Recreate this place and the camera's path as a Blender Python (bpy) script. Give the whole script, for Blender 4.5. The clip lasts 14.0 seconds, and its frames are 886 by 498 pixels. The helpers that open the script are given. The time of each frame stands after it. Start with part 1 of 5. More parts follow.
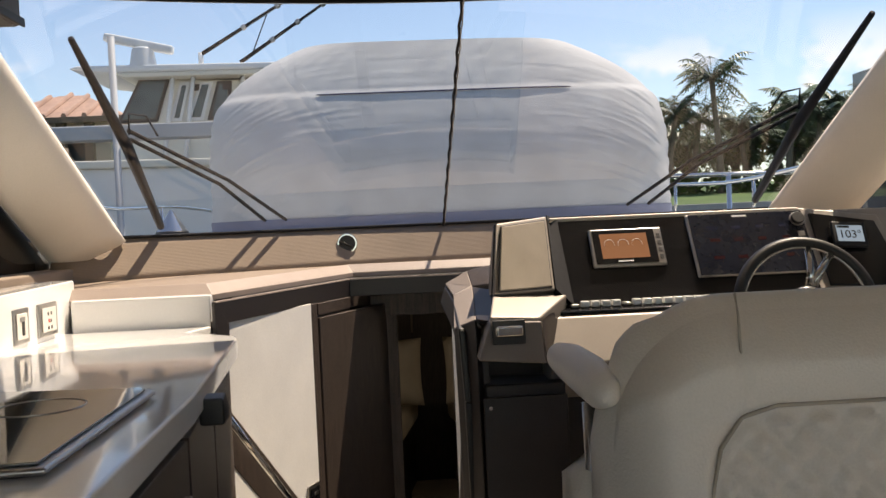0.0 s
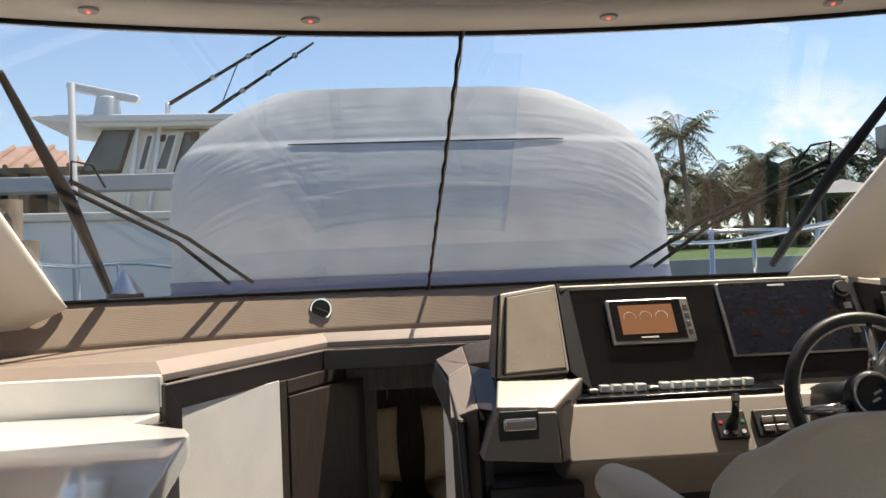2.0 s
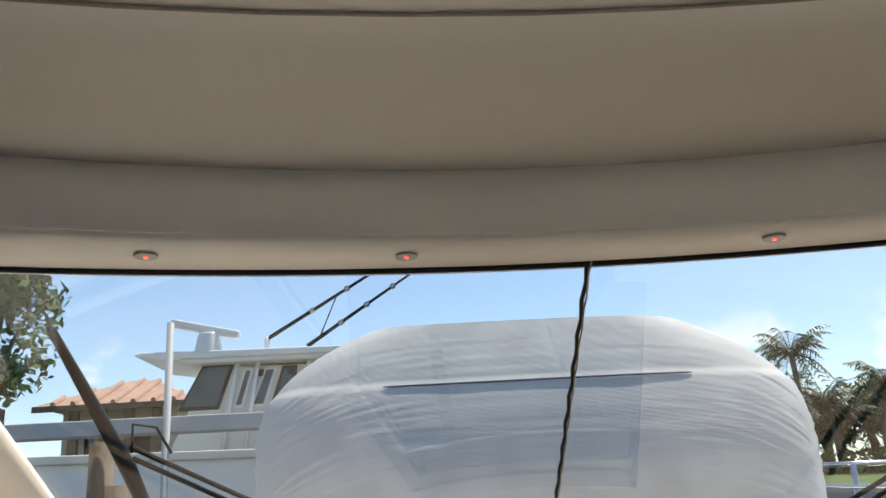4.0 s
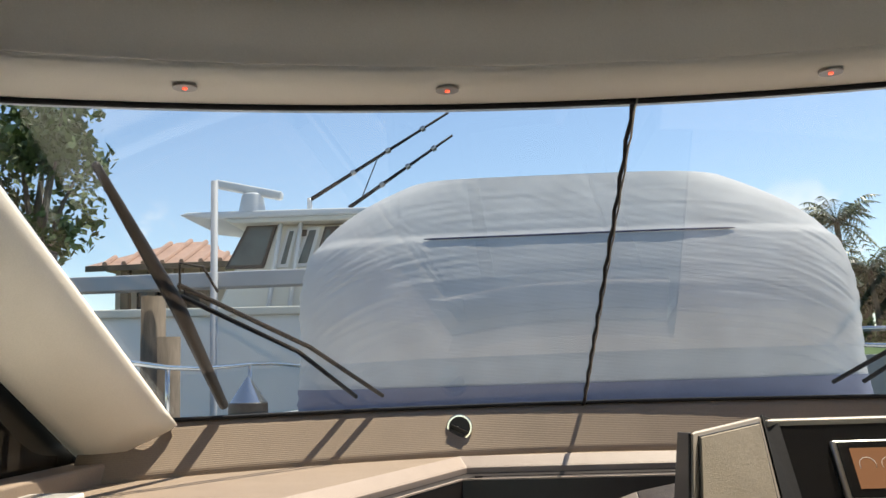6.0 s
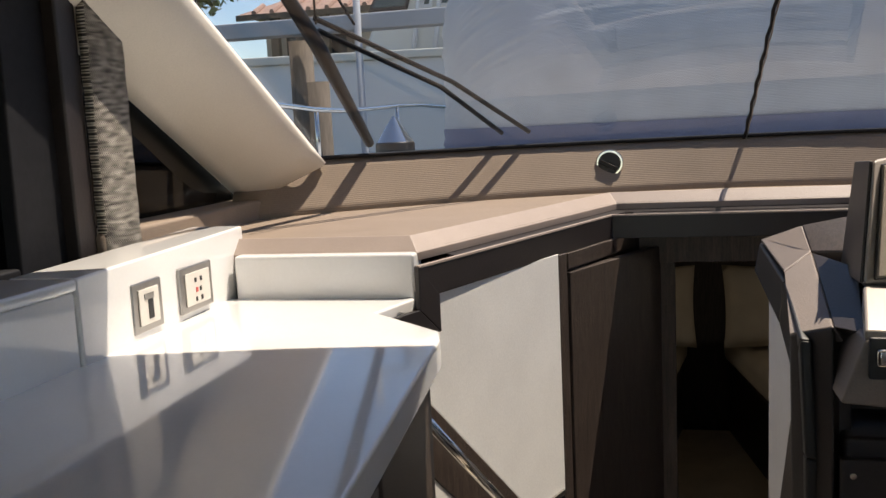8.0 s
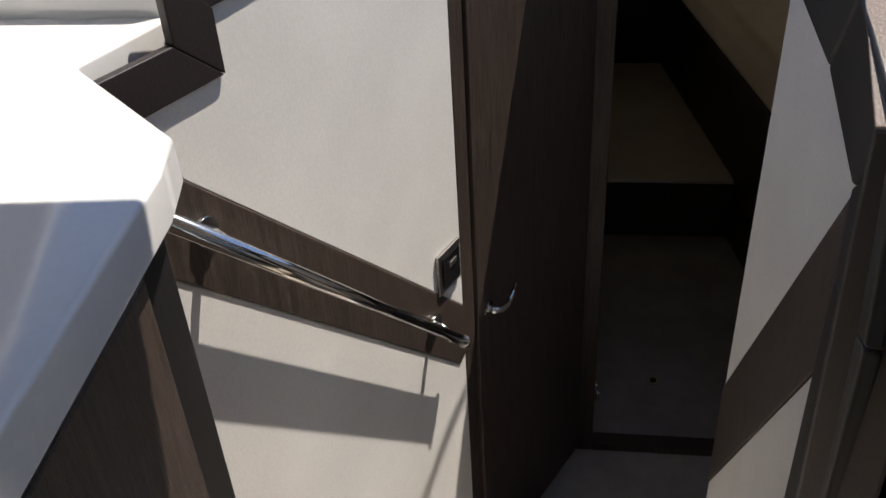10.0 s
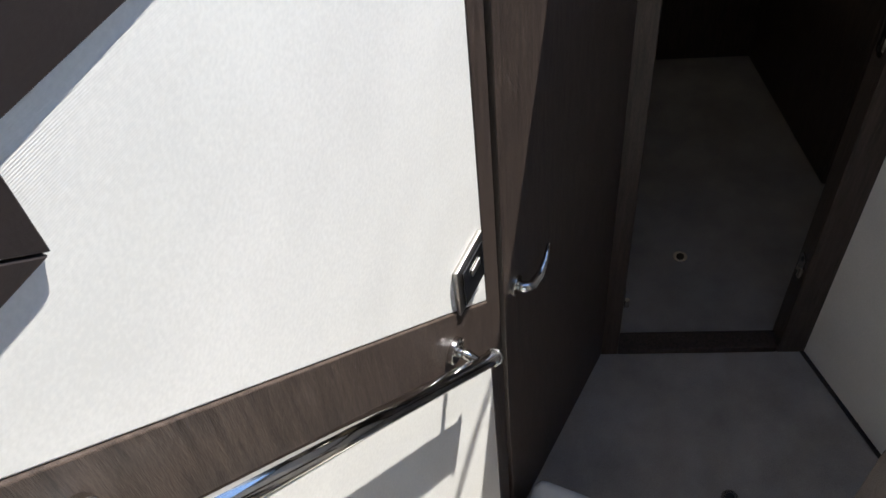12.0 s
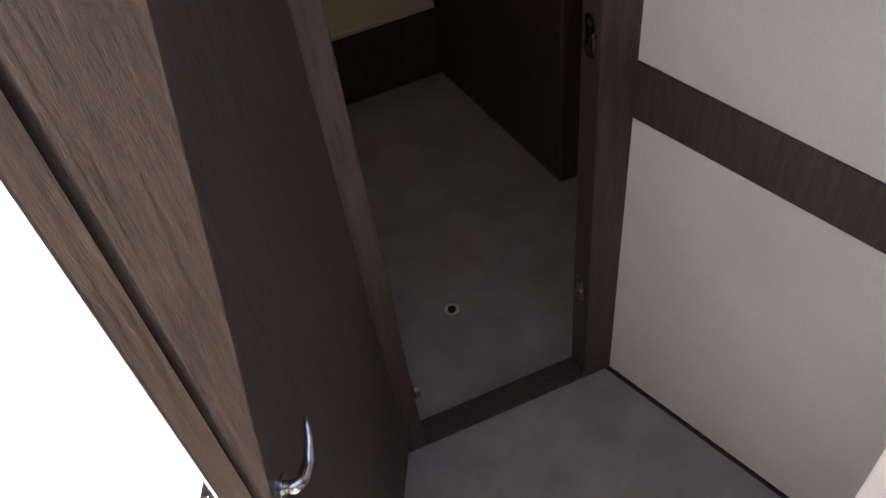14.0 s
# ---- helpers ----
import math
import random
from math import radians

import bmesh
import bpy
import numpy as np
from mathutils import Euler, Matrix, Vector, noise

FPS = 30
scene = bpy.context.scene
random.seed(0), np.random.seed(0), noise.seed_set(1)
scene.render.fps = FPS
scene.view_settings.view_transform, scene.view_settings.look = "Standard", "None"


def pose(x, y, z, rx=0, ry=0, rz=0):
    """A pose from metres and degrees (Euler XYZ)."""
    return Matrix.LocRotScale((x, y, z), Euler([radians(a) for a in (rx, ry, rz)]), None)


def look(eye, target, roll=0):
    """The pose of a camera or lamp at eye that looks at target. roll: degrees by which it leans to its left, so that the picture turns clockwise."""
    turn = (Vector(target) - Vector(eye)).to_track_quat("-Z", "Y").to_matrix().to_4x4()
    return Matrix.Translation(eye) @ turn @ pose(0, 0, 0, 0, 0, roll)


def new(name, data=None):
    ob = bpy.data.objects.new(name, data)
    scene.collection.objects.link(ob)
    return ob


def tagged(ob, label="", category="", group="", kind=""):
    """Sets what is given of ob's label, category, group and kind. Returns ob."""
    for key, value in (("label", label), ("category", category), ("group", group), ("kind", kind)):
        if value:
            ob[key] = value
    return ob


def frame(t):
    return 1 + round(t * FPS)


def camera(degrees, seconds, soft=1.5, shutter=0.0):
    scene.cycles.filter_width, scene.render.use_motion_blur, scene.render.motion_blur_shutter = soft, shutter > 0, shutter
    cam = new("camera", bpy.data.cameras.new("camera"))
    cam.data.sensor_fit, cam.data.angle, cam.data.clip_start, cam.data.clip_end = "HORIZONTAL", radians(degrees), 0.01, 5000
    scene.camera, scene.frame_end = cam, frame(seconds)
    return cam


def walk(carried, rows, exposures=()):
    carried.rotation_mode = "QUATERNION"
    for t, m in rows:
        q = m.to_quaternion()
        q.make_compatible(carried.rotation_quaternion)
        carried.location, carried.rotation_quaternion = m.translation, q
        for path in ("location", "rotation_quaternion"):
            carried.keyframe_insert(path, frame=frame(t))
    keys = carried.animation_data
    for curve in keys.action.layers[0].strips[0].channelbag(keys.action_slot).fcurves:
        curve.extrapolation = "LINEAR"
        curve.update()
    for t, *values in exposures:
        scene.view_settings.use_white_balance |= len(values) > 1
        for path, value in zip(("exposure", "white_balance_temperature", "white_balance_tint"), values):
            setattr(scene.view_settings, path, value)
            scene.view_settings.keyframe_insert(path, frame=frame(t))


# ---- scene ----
cam = camera(53.0, 14.0)
PATH = [
    (0, (0.241, 0.199, 1.277), (0.358, 2.195, 1.225), -2.6),
    (0.5, (0.227, 0.331, 1.317), (0.34, 2.327, 1.379), -1.9),
    (1, (0.213, 0.459, 1.343), (0.436, 2.44, 1.499), -2.4),
    (1.5, (0.22, 0.54, 1.339), (0.488, 2.517, 1.48), -2.4),
    (2, (0.199, 0.614, 1.322), (0.391, 2.604, 1.388), -2.3),
    (2.5, (0.186, 0.756, 1.321), (0.2, 2.754, 1.401), -3.2),
    (3, (0.184, 0.935, 1.405), (0.09, 2.907, 1.73), -3.4),
    (5.3, (0.187, 1.083, 1.476), (0.304, 2.982, 2.095), -2.4),
    (5.5, (0.19, 1.085, 1.459), (0.261, 3.01, 1.997), -1.9),
    (6, (0.182, 1.081, 1.405), (0.072, 3.059, 1.685), -1.8),
    (6.2, (0.177, 1.074, 1.375), (-0.028, 3.055, 1.552), -2.2),
    (6.5, (0.189, 1.045, 1.352), (-0.143, 3.017, 1.396), -2.8),
    (7, (0.188, 1.01, 1.355), (-0.266, 2.956, 1.258), -2.6),
    (7.2, (0.201, 1.014, 1.339), (-0.297, 2.946, 1.196), -3.1),
    (9.3, (0.121, 1.808, 1.455), (-0.228, 3.65, 0.758), -2.8),
    (9.5, (0.139, 1.908, 1.433), (-0.208, 3.697, 0.609), -3.4),
    (10, (0.143, 2.107, 1.35), (-0.127, 3.739, 0.225), -3.7),
    (10.5, (0.042, 2.348, 1.319), (-0.062, 3.863, 0.018), -5.0),
    (11, (0.011, 2.53, 1.299), (-0.047, 3.943, -0.115), -5.0),
    (11.5, (0.013, 2.706, 1.291), (-0.106, 4.036, -0.198), -6.0),
    (12, (-0.027, 2.821, 1.286), (-0.195, 4.093, -0.248), -7.2),
    (12.5, (-0.098, 2.94, 1.279), (-0.179, 4.174, -0.292), -7.6),
    (13, (-0.058, 3.036, 1.285), (0.036, 4.282, -0.276), -7.4),
    (13.5, (0.036, 3.095, 1.254), (0.237, 4.342, -0.297), -9.1),
    (14, (0.059, 3.193, 1.103), (0.426, 4.421, -0.432), -8.4),
]
EXPOSURES = [(0.0, 1.15, 8300, 14), (1.5, 1.1, 7900, 11), (3.0, 1.18, 7800, 8), (5.5, 1.25, 7900, 6), (6.5, 1.0, 7500, 8), (7.2, 1.05, 7900, 13), (9.3, 0.45, 6900, 11), (10.0, 0.95, 6900, 12),
             (11.0, 1.72, 6350, 8), (13.0, 1.8, 6400, 9), (13.5, 2.25, 6700, 12), (14.0, 2.8, 7000, 15)]
walk(cam, [(t, look(eye, target, roll)) for t, eye, target, roll in PATH], EXPOSURES)

# ---- world and sun ----
world = bpy.data.worlds.new("sky")
scene.world = world
world.use_nodes = True
wn, wl = world.node_tree.nodes, world.node_tree.links
wn.clear()
w_out = wn.new("ShaderNodeOutputWorld")
w_bg = wn.new("ShaderNodeBackground")
w_bg.inputs["Strength"].default_value = 0.13
sky = wn.new("ShaderNodeTexSky")
sky.sky_type = "NISHITA"
sky.sun_disc = False
sky.sun_elevation = radians(65)
sky.sun_rotation = radians(53)
sky.air_density, sky.dust_density, sky.ozone_density = 1.0, 0.1, 2.6
# fair-weather clouds low over the land
w_tc = wn.new("ShaderNodeTexCoord")
w_map = wn.new("ShaderNodeMapping")
w_map.inputs["Scale"].default_value = (7.0, 7.0, 10.0)
w_noise = wn.new("ShaderNodeTexNoise")
w_noise.inputs["Scale"].default_value = 1.3
w_noise.inputs["Detail"].default_value = 7.0
w_noise.inputs["Roughness"].default_value = 0.55
w_ramp = wn.new("ShaderNodeValToRGB")
w_ramp.color_ramp.elements[0].position = 0.565
w_ramp.color_ramp.elements[1].position = 0.64
w_sep = wn.new("ShaderNodeSeparateXYZ")
w_low = wn.new("ShaderNodeMapRange")
w_low.inputs["From Min"].default_value = 0.20
w_low.inputs["From Max"].default_value = 0.13
w_mul = wn.new("ShaderNodeMath")
w_mul.operation = "MULTIPLY"
w_mix = wn.new("ShaderNodeMixRGB")
w_mix.inputs["Color2"].default_value = (6.6, 6.7, 7.0, 1)
wl.new(w_tc.outputs["Generated"], w_map.inputs["Vector"])
wl.new(w_map.outputs["Vector"], w_noise.inputs["Vector"])
w_dist = wn.new("ShaderNodeVectorMath")
w_dist.operation = "DISTANCE"
w_dist.inputs[1].default_value = (0.45, 0.88, 0.13)
w_near = wn.new("ShaderNodeMapRange")
w_near.inputs["From Min"].default_value, w_near.inputs["From Max"].default_value = 0.05, 0.24
w_near.inputs["To Min"].default_value, w_near.inputs["To Max"].default_value = 0.085, -0.04
w_sum = wn.new("ShaderNodeMath")
w_sum.operation = "ADD"
wl.new(w_tc.outputs["Generated"], w_dist.inputs[0])
wl.new(w_dist.outputs["Value"], w_near.inputs["Value"])
wl.new(w_noise.outputs["Fac"], w_sum.inputs[0])
wl.new(w_near.outputs["Result"], w_sum.inputs[1])
wl.new(w_sum.outputs["Value"], w_ramp.inputs["Fac"])
wl.new(w_tc.outputs["Generated"], w_sep.inputs["Vector"])
wl.new(w_sep.outputs["Z"], w_low.inputs["Value"])
wl.new(w_ramp.outputs["Color"], w_mul.inputs[0])
wl.new(w_low.outputs["Result"], w_mul.inputs[1])
wl.new(w_mul.outputs["Value"], w_mix.inputs["Fac"])
wl.new(sky.outputs["Color"], w_mix.inputs["Color1"])
wl.new(w_mix.outputs["Color"], w_bg.inputs["Color"])
wl.new(w_bg.outputs["Background"], w_out.inputs["Surface"])

sun = new("sun", bpy.data.lights.new("sun", "SUN"))
sun.data.energy = 3.8
sun.data.angle = radians(0.53)
sun.data.color = (1.0, 0.96, 0.90)
sun.matrix_world = look((0.37 * 30, 0.28 * 30, 30), (0, 0, 0))


# ---- materials ----
def material(name, color, rough=0.5, metal=0.0, vary=0.12, scale=6.0, grain=60.0, bump=0.1, stretch=(1, 1, 1), coat=0.0, tint=None, ior=1.5, spec=0.5):
    """Principled surface: broad variation, fine grain and relief, in metres of the world."""
    m = bpy.data.materials.new(name)
    m.use_nodes = True
    n, l = m.node_tree.nodes, m.node_tree.links
    p = n["Principled BSDF"]
    p.inputs["Roughness"].default_value = rough
    p.inputs["Metallic"].default_value = metal
    p.inputs["Coat Weight"].default_value = coat
    p.inputs["Specular IOR Level"].default_value = spec
    geo = n.new("ShaderNodeNewGeometry")
    mp = n.new("ShaderNodeMapping")
    mp.inputs["Scale"].default_value = stretch
    big, fine = n.new("ShaderNodeTexNoise"), n.new("ShaderNodeTexNoise")
    big.inputs["Scale"].default_value, fine.inputs["Scale"].default_value = scale, grain
    big.inputs["Detail"].default_value, fine.inputs["Detail"].default_value = 4, 3
    l.new(geo.outputs["Position"], mp.inputs["Vector"])
    l.new(mp.outputs["Vector"], big.inputs["Vector"])
    l.new(mp.outputs["Vector"], fine.inputs["Vector"])
    add = n.new("ShaderNodeMath")
    add.operation = "ADD"
    l.new(big.outputs["Fac"], add.inputs[0])
    l.new(fine.outputs["Fac"], add.inputs[1])
    rng = n.new("ShaderNodeMapRange")
    rng.inputs["From Min"].default_value, rng.inputs["From Max"].default_value = 0.7, 1.3
    l.new(add.outputs["Value"], rng.inputs["Value"])
    mix = n.new("ShaderNodeMixRGB")
    other = tint or color
    mix.inputs["Color1"].default_value = (*[c * (1 - vary) for c in color], 1)
    mix.inputs["Color2"].default_value = (*[min(1, c * (1 + vary)) for c in other], 1)
    l.new(rng.outputs["Result"], mix.inputs["Fac"])
    l.new(mix.outputs["Color"], p.inputs["Base Color"])
    if bump:
        b = n.new("ShaderNodeBump")
        b.inputs["Strength"].default_value = bump
        b.inputs["Distance"].default_value = 0.004
        l.new(fine.outputs["Fac"], b.inputs["Height"])
        l.new(b.outputs["Normal"], p.inputs["Normal"])
    return m


def woven(name, color, pitch, rough=0.8, depth=0.25, vary=0.1, direction="Z", wobble=0.6):
    """Ribbed or woven cloth: fine wave relief with soft blotches."""
    m = material(name, color, rough, vary=vary, scale=5, grain=220, bump=0)
    n, l = m.node_tree.nodes, m.node_tree.links
    wave = n.new("ShaderNodeTexWave")
    wave.bands_direction = direction
    wave.inputs["Scale"].default_value = 0.314 / pitch
    wave.inputs["Distortion"].default_value = wobble
    wave.inputs["Detail"].default_value = 1
    geo = n.new("ShaderNodeNewGeometry")
    l.new(geo.outputs["Position"], wave.inputs["Vector"])
    b = n.new("ShaderNodeBump")
    b.inputs["Strength"].default_value = depth
    b.inputs["Distance"].default_value = 0.003
    l.new(wave.outputs["Fac"], b.inputs["Height"])
    l.new(b.outputs["Normal"], n["Principled BSDF"].inputs["Normal"])
    return m


def herringbone(name, dark, light):
    """Chevron weave of dark and pale yarn, with darker rows."""
    m = material(name, dark, 0.85, vary=0.3, bump=0)
    n, l = m.node_tree.nodes, m.node_tree.links
    geo, sep = n.new("ShaderNodeNewGeometry"), n.new("ShaderNodeSeparateXYZ")
    l.new(geo.outputs["Position"], sep.inputs["Vector"])

    def math_node(op, a, b):
        k = n.new("ShaderNodeMath")
        k.operation = op
        for i, v in enumerate((a, b)):
            if isinstance(v, (int, float)):
                k.inputs[i].default_value = v
            else:
                l.new(v, k.inputs[i])
        return k.outputs["Value"]
    zig = math_node("PINGPONG", sep.outputs["Z"], 0.007)
    slant = math_node("ADD", math_node("MULTIPLY", sep.outputs["Y"], 1.0), math_node("MULTIPLY", zig, 1.1))
    yarn = math_node("SINE", math_node("MULTIPLY", slant, 900.0), 0.0)
    cloud = n.new("ShaderNodeTexNoise")
    mp = n.new("ShaderNodeMapping")
    mp.inputs["Scale"].default_value = (1, 22, 120)
    l.new(geo.outputs["Position"], mp.inputs["Vector"])
    l.new(mp.outputs["Vector"], cloud.inputs["Vector"])
    cloud.inputs["Scale"].default_value, cloud.inputs["Detail"].default_value = 1.0, 2
    rows = math_node("MULTIPLY_ADD", cloud.outputs["Fac"], 5.0)
    rows.node.inputs[2].default_value = -2.4
    fac = n.new("ShaderNodeMapRange")
    fac.inputs["From Min"].default_value, fac.inputs["From Max"].default_value = -0.4, 1.0
    l.new(math_node("ADD", yarn, rows), fac.inputs["Value"])
    two = n.new("ShaderNodeMixRGB")
    two.inputs["Color1"].default_value, two.inputs["Color2"].default_value = (*dark, 1), (*light, 1)
    l.new(fac.outputs["Result"], two.inputs["Fac"])
    l.new(two.outputs["Color"], n["Principled BSDF"].inputs["Base Color"])
    b = n.new("ShaderNodeBump")
    b.inputs["Strength"].default_value, b.inputs["Distance"].default_value = 0.5, 0.002
    l.new(yarn, b.inputs["Height"])
    l.new(b.outputs["Normal"], n["Principled BSDF"].inputs["Normal"])
    return m


def wood(name, dark, light, stretch):
    m = material(name, dark, 0.42, vary=0.25, scale=9, grain=70, bump=0.35, stretch=stretch, tint=light)
    return m


def glass(name, color, rough=0.0, gloss=0.5):
    m = bpy.data.materials.new(name)
    m.use_nodes = True
    n, l = m.node_tree.nodes, m.node_tree.links
    n.clear()
    out = n.new("ShaderNodeOutputMaterial")
    tr, gl, mix = n.new("ShaderNodeBsdfTransparent"), n.new("ShaderNodeBsdfGlossy"), n.new("ShaderNodeMixShader")
    lw, pw, fr = n.new("ShaderNodeLayerWeight"), n.new("ShaderNodeMath"), n.new("ShaderNodeMath")
    pw.operation, fr.operation = "POWER", "MULTIPLY_ADD"
    lw.inputs["Blend"].default_value = 0.5
    pw.inputs[1].default_value = 4.0
    fr.inputs[1].default_value, fr.inputs[2].default_value = gloss, 0.04
    l.new(lw.outputs["Facing"], pw.inputs[0])
    l.new(pw.outputs["Value"], fr.inputs[0])
    tr.inputs["Color"].default_value = (*color, 1)
    gl.inputs["Roughness"].default_value = rough
    l.new(fr.outputs["Value"], mix.inputs["Fac"])
    l.new(tr.outputs["BSDF"], mix.inputs[1])
    l.new(gl.outputs["BSDF"], mix.inputs[2])
    l.new(mix.outputs["Shader"], out.inputs["Surface"])
    return m


def glowing(name, color, strength):
    m = bpy.data.materials.new(name)
    m.use_nodes = True
    p = m.node_tree.nodes["Principled BSDF"]
    p.inputs["Base Color"].default_value = (*[c * 0.2 for c in color], 1)
    p.inputs["Emission Color"].default_value = (*color, 1)
    p.inputs["Emission Strength"].default_value = strength
    p.inputs["Roughness"].default_value = 0.1
    return m


CEILING = material("headliner_vinyl", (0.80, 0.76, 0.71), 0.5, vary=0.04, scale=3, grain=300, bump=0.12)
CEILING_GLOSS = material("ceiling_panel", (0.80, 0.76, 0.71), 0.22, vary=0.03, scale=2, grain=200, bump=0.02)
GELCOAT = material("white_counter", (0.78, 0.77, 0.755), 0.10, vary=0.02, scale=8, grain=160, bump=0.006, coat=0.6)
PANEL = woven("white_wall_cloth", (0.74, 0.72, 0.685), 0.0022, depth=0.10, vary=0.07)
WENGE = wood("dark_wood", (0.026, 0.018, 0.0145), (0.072, 0.052, 0.042), (14, 14, 1.0))
WENGE_FLAT = material("dark_trim", (0.021, 0.016, 0.0155), 0.42, vary=0.15, scale=10, grain=180, bump=0.12)
TAUPE = material("taupe_leatherette", (0.25, 0.19, 0.145), 0.62, vary=0.10, scale=7, grain=260, bump=0.35)
TAUPE_RIB = woven("ribbed_taupe_cloth", (0.245, 0.187, 0.14), 0.006, depth=0.18, vary=0.1, wobble=0.0)
BEVEL = material("pale_brown_leatherette", (0.35, 0.28, 0.24), 0.5, vary=0.07, scale=9, grain=300, bump=0.25)
SPEAKER = material("speaker_cloth", (0.28, 0.24, 0.195), 0.85, vary=0.12, scale=9, grain=500, bump=0.4)
CREAM = material("cream_leather", (0.60, 0.54, 0.475), 0.5, vary=0.05, scale=5, grain=240, bump=0.22)
PILLAR = material("cream_vinyl", (0.68, 0.64, 0.58), 0.55, vary=0.06, scale=4, grain=260, bump=0.15)
STITCH = material("seam_thread", (0.36, 0.31, 0.25), 0.7)
SILVER = material("satin_silver_paint", (0.37, 0.325, 0.285), 0.42, metal=0.2, vary=0.05, scale=8, grain=300, bump=0.05)
CORNER = material("grey_brown_leatherette", (0.20, 0.165, 0.145), 0.5, vary=0.08, scale=9, grain=300, bump=0.25)
BLACK_GLOSS = material("black_gloss", (0.008, 0.008, 0.009), 0.12, vary=0.2, bump=0)
BLACK = material("black_plastic", (0.014, 0.013, 0.013), 0.45, vary=0.2, grain=300, bump=0.1)
RUBBER = material("black_rubber", (0.012, 0.012, 0.014), 0.6, vary=0.2, bump=0.1, spec=0.2)
STEEL = material("polished_steel", (0.62, 0.60, 0.57), 0.12, metal=1.0, vary=0.04, bump=0)
BRUSHED = material("brushed_steel", (0.42, 0.40, 0.38), 0.3, metal=1.0, vary=0.06, bump=0.02)
SCREEN = material("screen_glass", (0.012, 0.014, 0.022), 0.06, vary=0.25, scale=12, bump=0)
CARPET = material("grey_brown_carpet", (0.36, 0.33, 0.30), 0.95, vary=0.22, scale=9, grain=420, bump=0.8)
# made-up pale tone for the unseen floor, so it bounces light upwards
SALOON_FLOOR = material("pale_bounce_floor", (0.46, 0.40, 0.33), 0.5, vary=0.15, scale=6, grain=60, bump=0.15, stretch=(8, 1, 1))
LINEN = material("cream_linen", (0.66, 0.58, 0.46), 0.85, vary=0.10, scale=6, grain=300, bump=0.3)
COVER = woven("grey_cover_cloth", (0.55, 0.54, 0.52), 0.006, depth=0.3, vary=0.12)
# blue-grey foot: shade and missing windscreen reflection put into the cloth colour
COVER_FOOT_SHADE = material("blue_grey_cover_shade", (0.20, 0.21, 0.28), 0.8, vary=0.12, scale=5, grain=200, bump=0.2)
COVER_DARK = material("navy_cover_hem", (0.05, 0.06, 0.12), 0.75, vary=0.2, bump=0.2)
HULL = material("white_hull", (0.74, 0.74, 0.72), 0.25, vary=0.05, scale=1.5, grain=30, bump=0.02)
HULL_CREAM = material("cream_gelcoat", (0.70, 0.66, 0.56), 0.3, vary=0.06, scale=1.5, grain=30, bump=0.02)
BOAT_GLASS = material("grey_green_boat_glass", (0.055, 0.085, 0.085), 0.08, vary=0.5, scale=2.5, bump=0)
TINTED = material("tinted_window", (0.02, 0.03, 0.035), 0.06, vary=0.3, scale=3, bump=0)
ROOF = material("terracotta_tiles", (0.48, 0.30, 0.22), 0.8, vary=0.22, scale=2, grain=14, bump=0.6)
STUCCO = material("pale_stucco", (0.62, 0.52, 0.42), 0.85, vary=0.08, scale=1, grain=40, bump=0.2)
TIMBER = material("weathered_dock_wood", (0.16, 0.12, 0.085), 0.85, vary=0.3, scale=4, grain=40, bump=0.5, stretch=(1, 1, 0.2))
GALV = material("grey_dock_beam", (0.40, 0.41, 0.42), 0.6, metal=0.0, vary=0.1, scale=3, grain=60, bump=0.1)
LEAF = material("leaves", (0.05, 0.09, 0.02), 0.55, vary=0.4, scale=1.2, grain=12, bump=0.1, tint=(0.10, 0.14, 0.035))
PALM_LEAF = material("palm_fronds", (0.07, 0.12, 0.06), 0.45, vary=0.35, scale=0.8, grain=6, bump=0.1, tint=(0.12, 0.17, 0.09))
BARK = material("bark", (0.17, 0.14, 0.11), 0.9, vary=0.25, scale=4, grain=25, bump=0.6)
GRASS = material("lawn", (0.08, 0.13, 0.03), 0.9, vary=0.3, scale=0.4, grain=8, bump=0.4)
WATER = material("canal_water", (0.03, 0.05, 0.055), 0.08, vary=0.2, scale=0.6, grain=3, bump=0.3)
STONE = material("seawall_concrete", (0.36, 0.34, 0.31), 0.85, vary=0.15, scale=1, grain=20, bump=0.3)
WINDSCREEN = glass("windscreen_glass", (0.56, 0.60, 0.66), gloss=0.85)
SIDE_GLASS = glass("smoked_side_glass", (0.09, 0.09, 0.09))
SASH_GLASS = glass("smoked_sash_glass", (0.45, 0.45, 0.45))
CLEAR_GLASS = glass("tinted_side_glass", (0.36, 0.37, 0.37))
HOB_GLASS = material("smoked_hob_glass", (0.10, 0.095, 0.085), 0.05, vary=0.15, scale=6, bump=0, coat=0.5)
BLIND = herringbone("herringbone_blind", (0.022, 0.019, 0.017), (0.46, 0.42, 0.36))
RED_LED = glowing("red_led", (1.0, 0.08, 0.04), 1.3)
WARM_LED = glowing("warm_led", (1.0, 0.72, 0.32), 2.5)
LCD = glowing("lcd_pale", (0.36, 0.50, 0.68), 0.30)
LCD_ORANGE = glowing("lcd_orange", (0.42, 0.20, 0.11), 0.22)
LCD_LINE = glowing("lcd_faint_marks", (0.10, 0.02, 0.025), 0.05)
LCD_BLUE = glowing("lcd_faint_blue", (0.04, 0.05, 0.11), 0.08)
INK = material("black_print", (0.01, 0.01, 0.012), 0.5, bump=0)
WHITE_PRINT = material("white_print", (0.7, 0.7, 0.7), 0.5, bump=0)
RED_PRINT = material("red_print", (0.6, 0.05, 0.04), 0.5, bump=0)


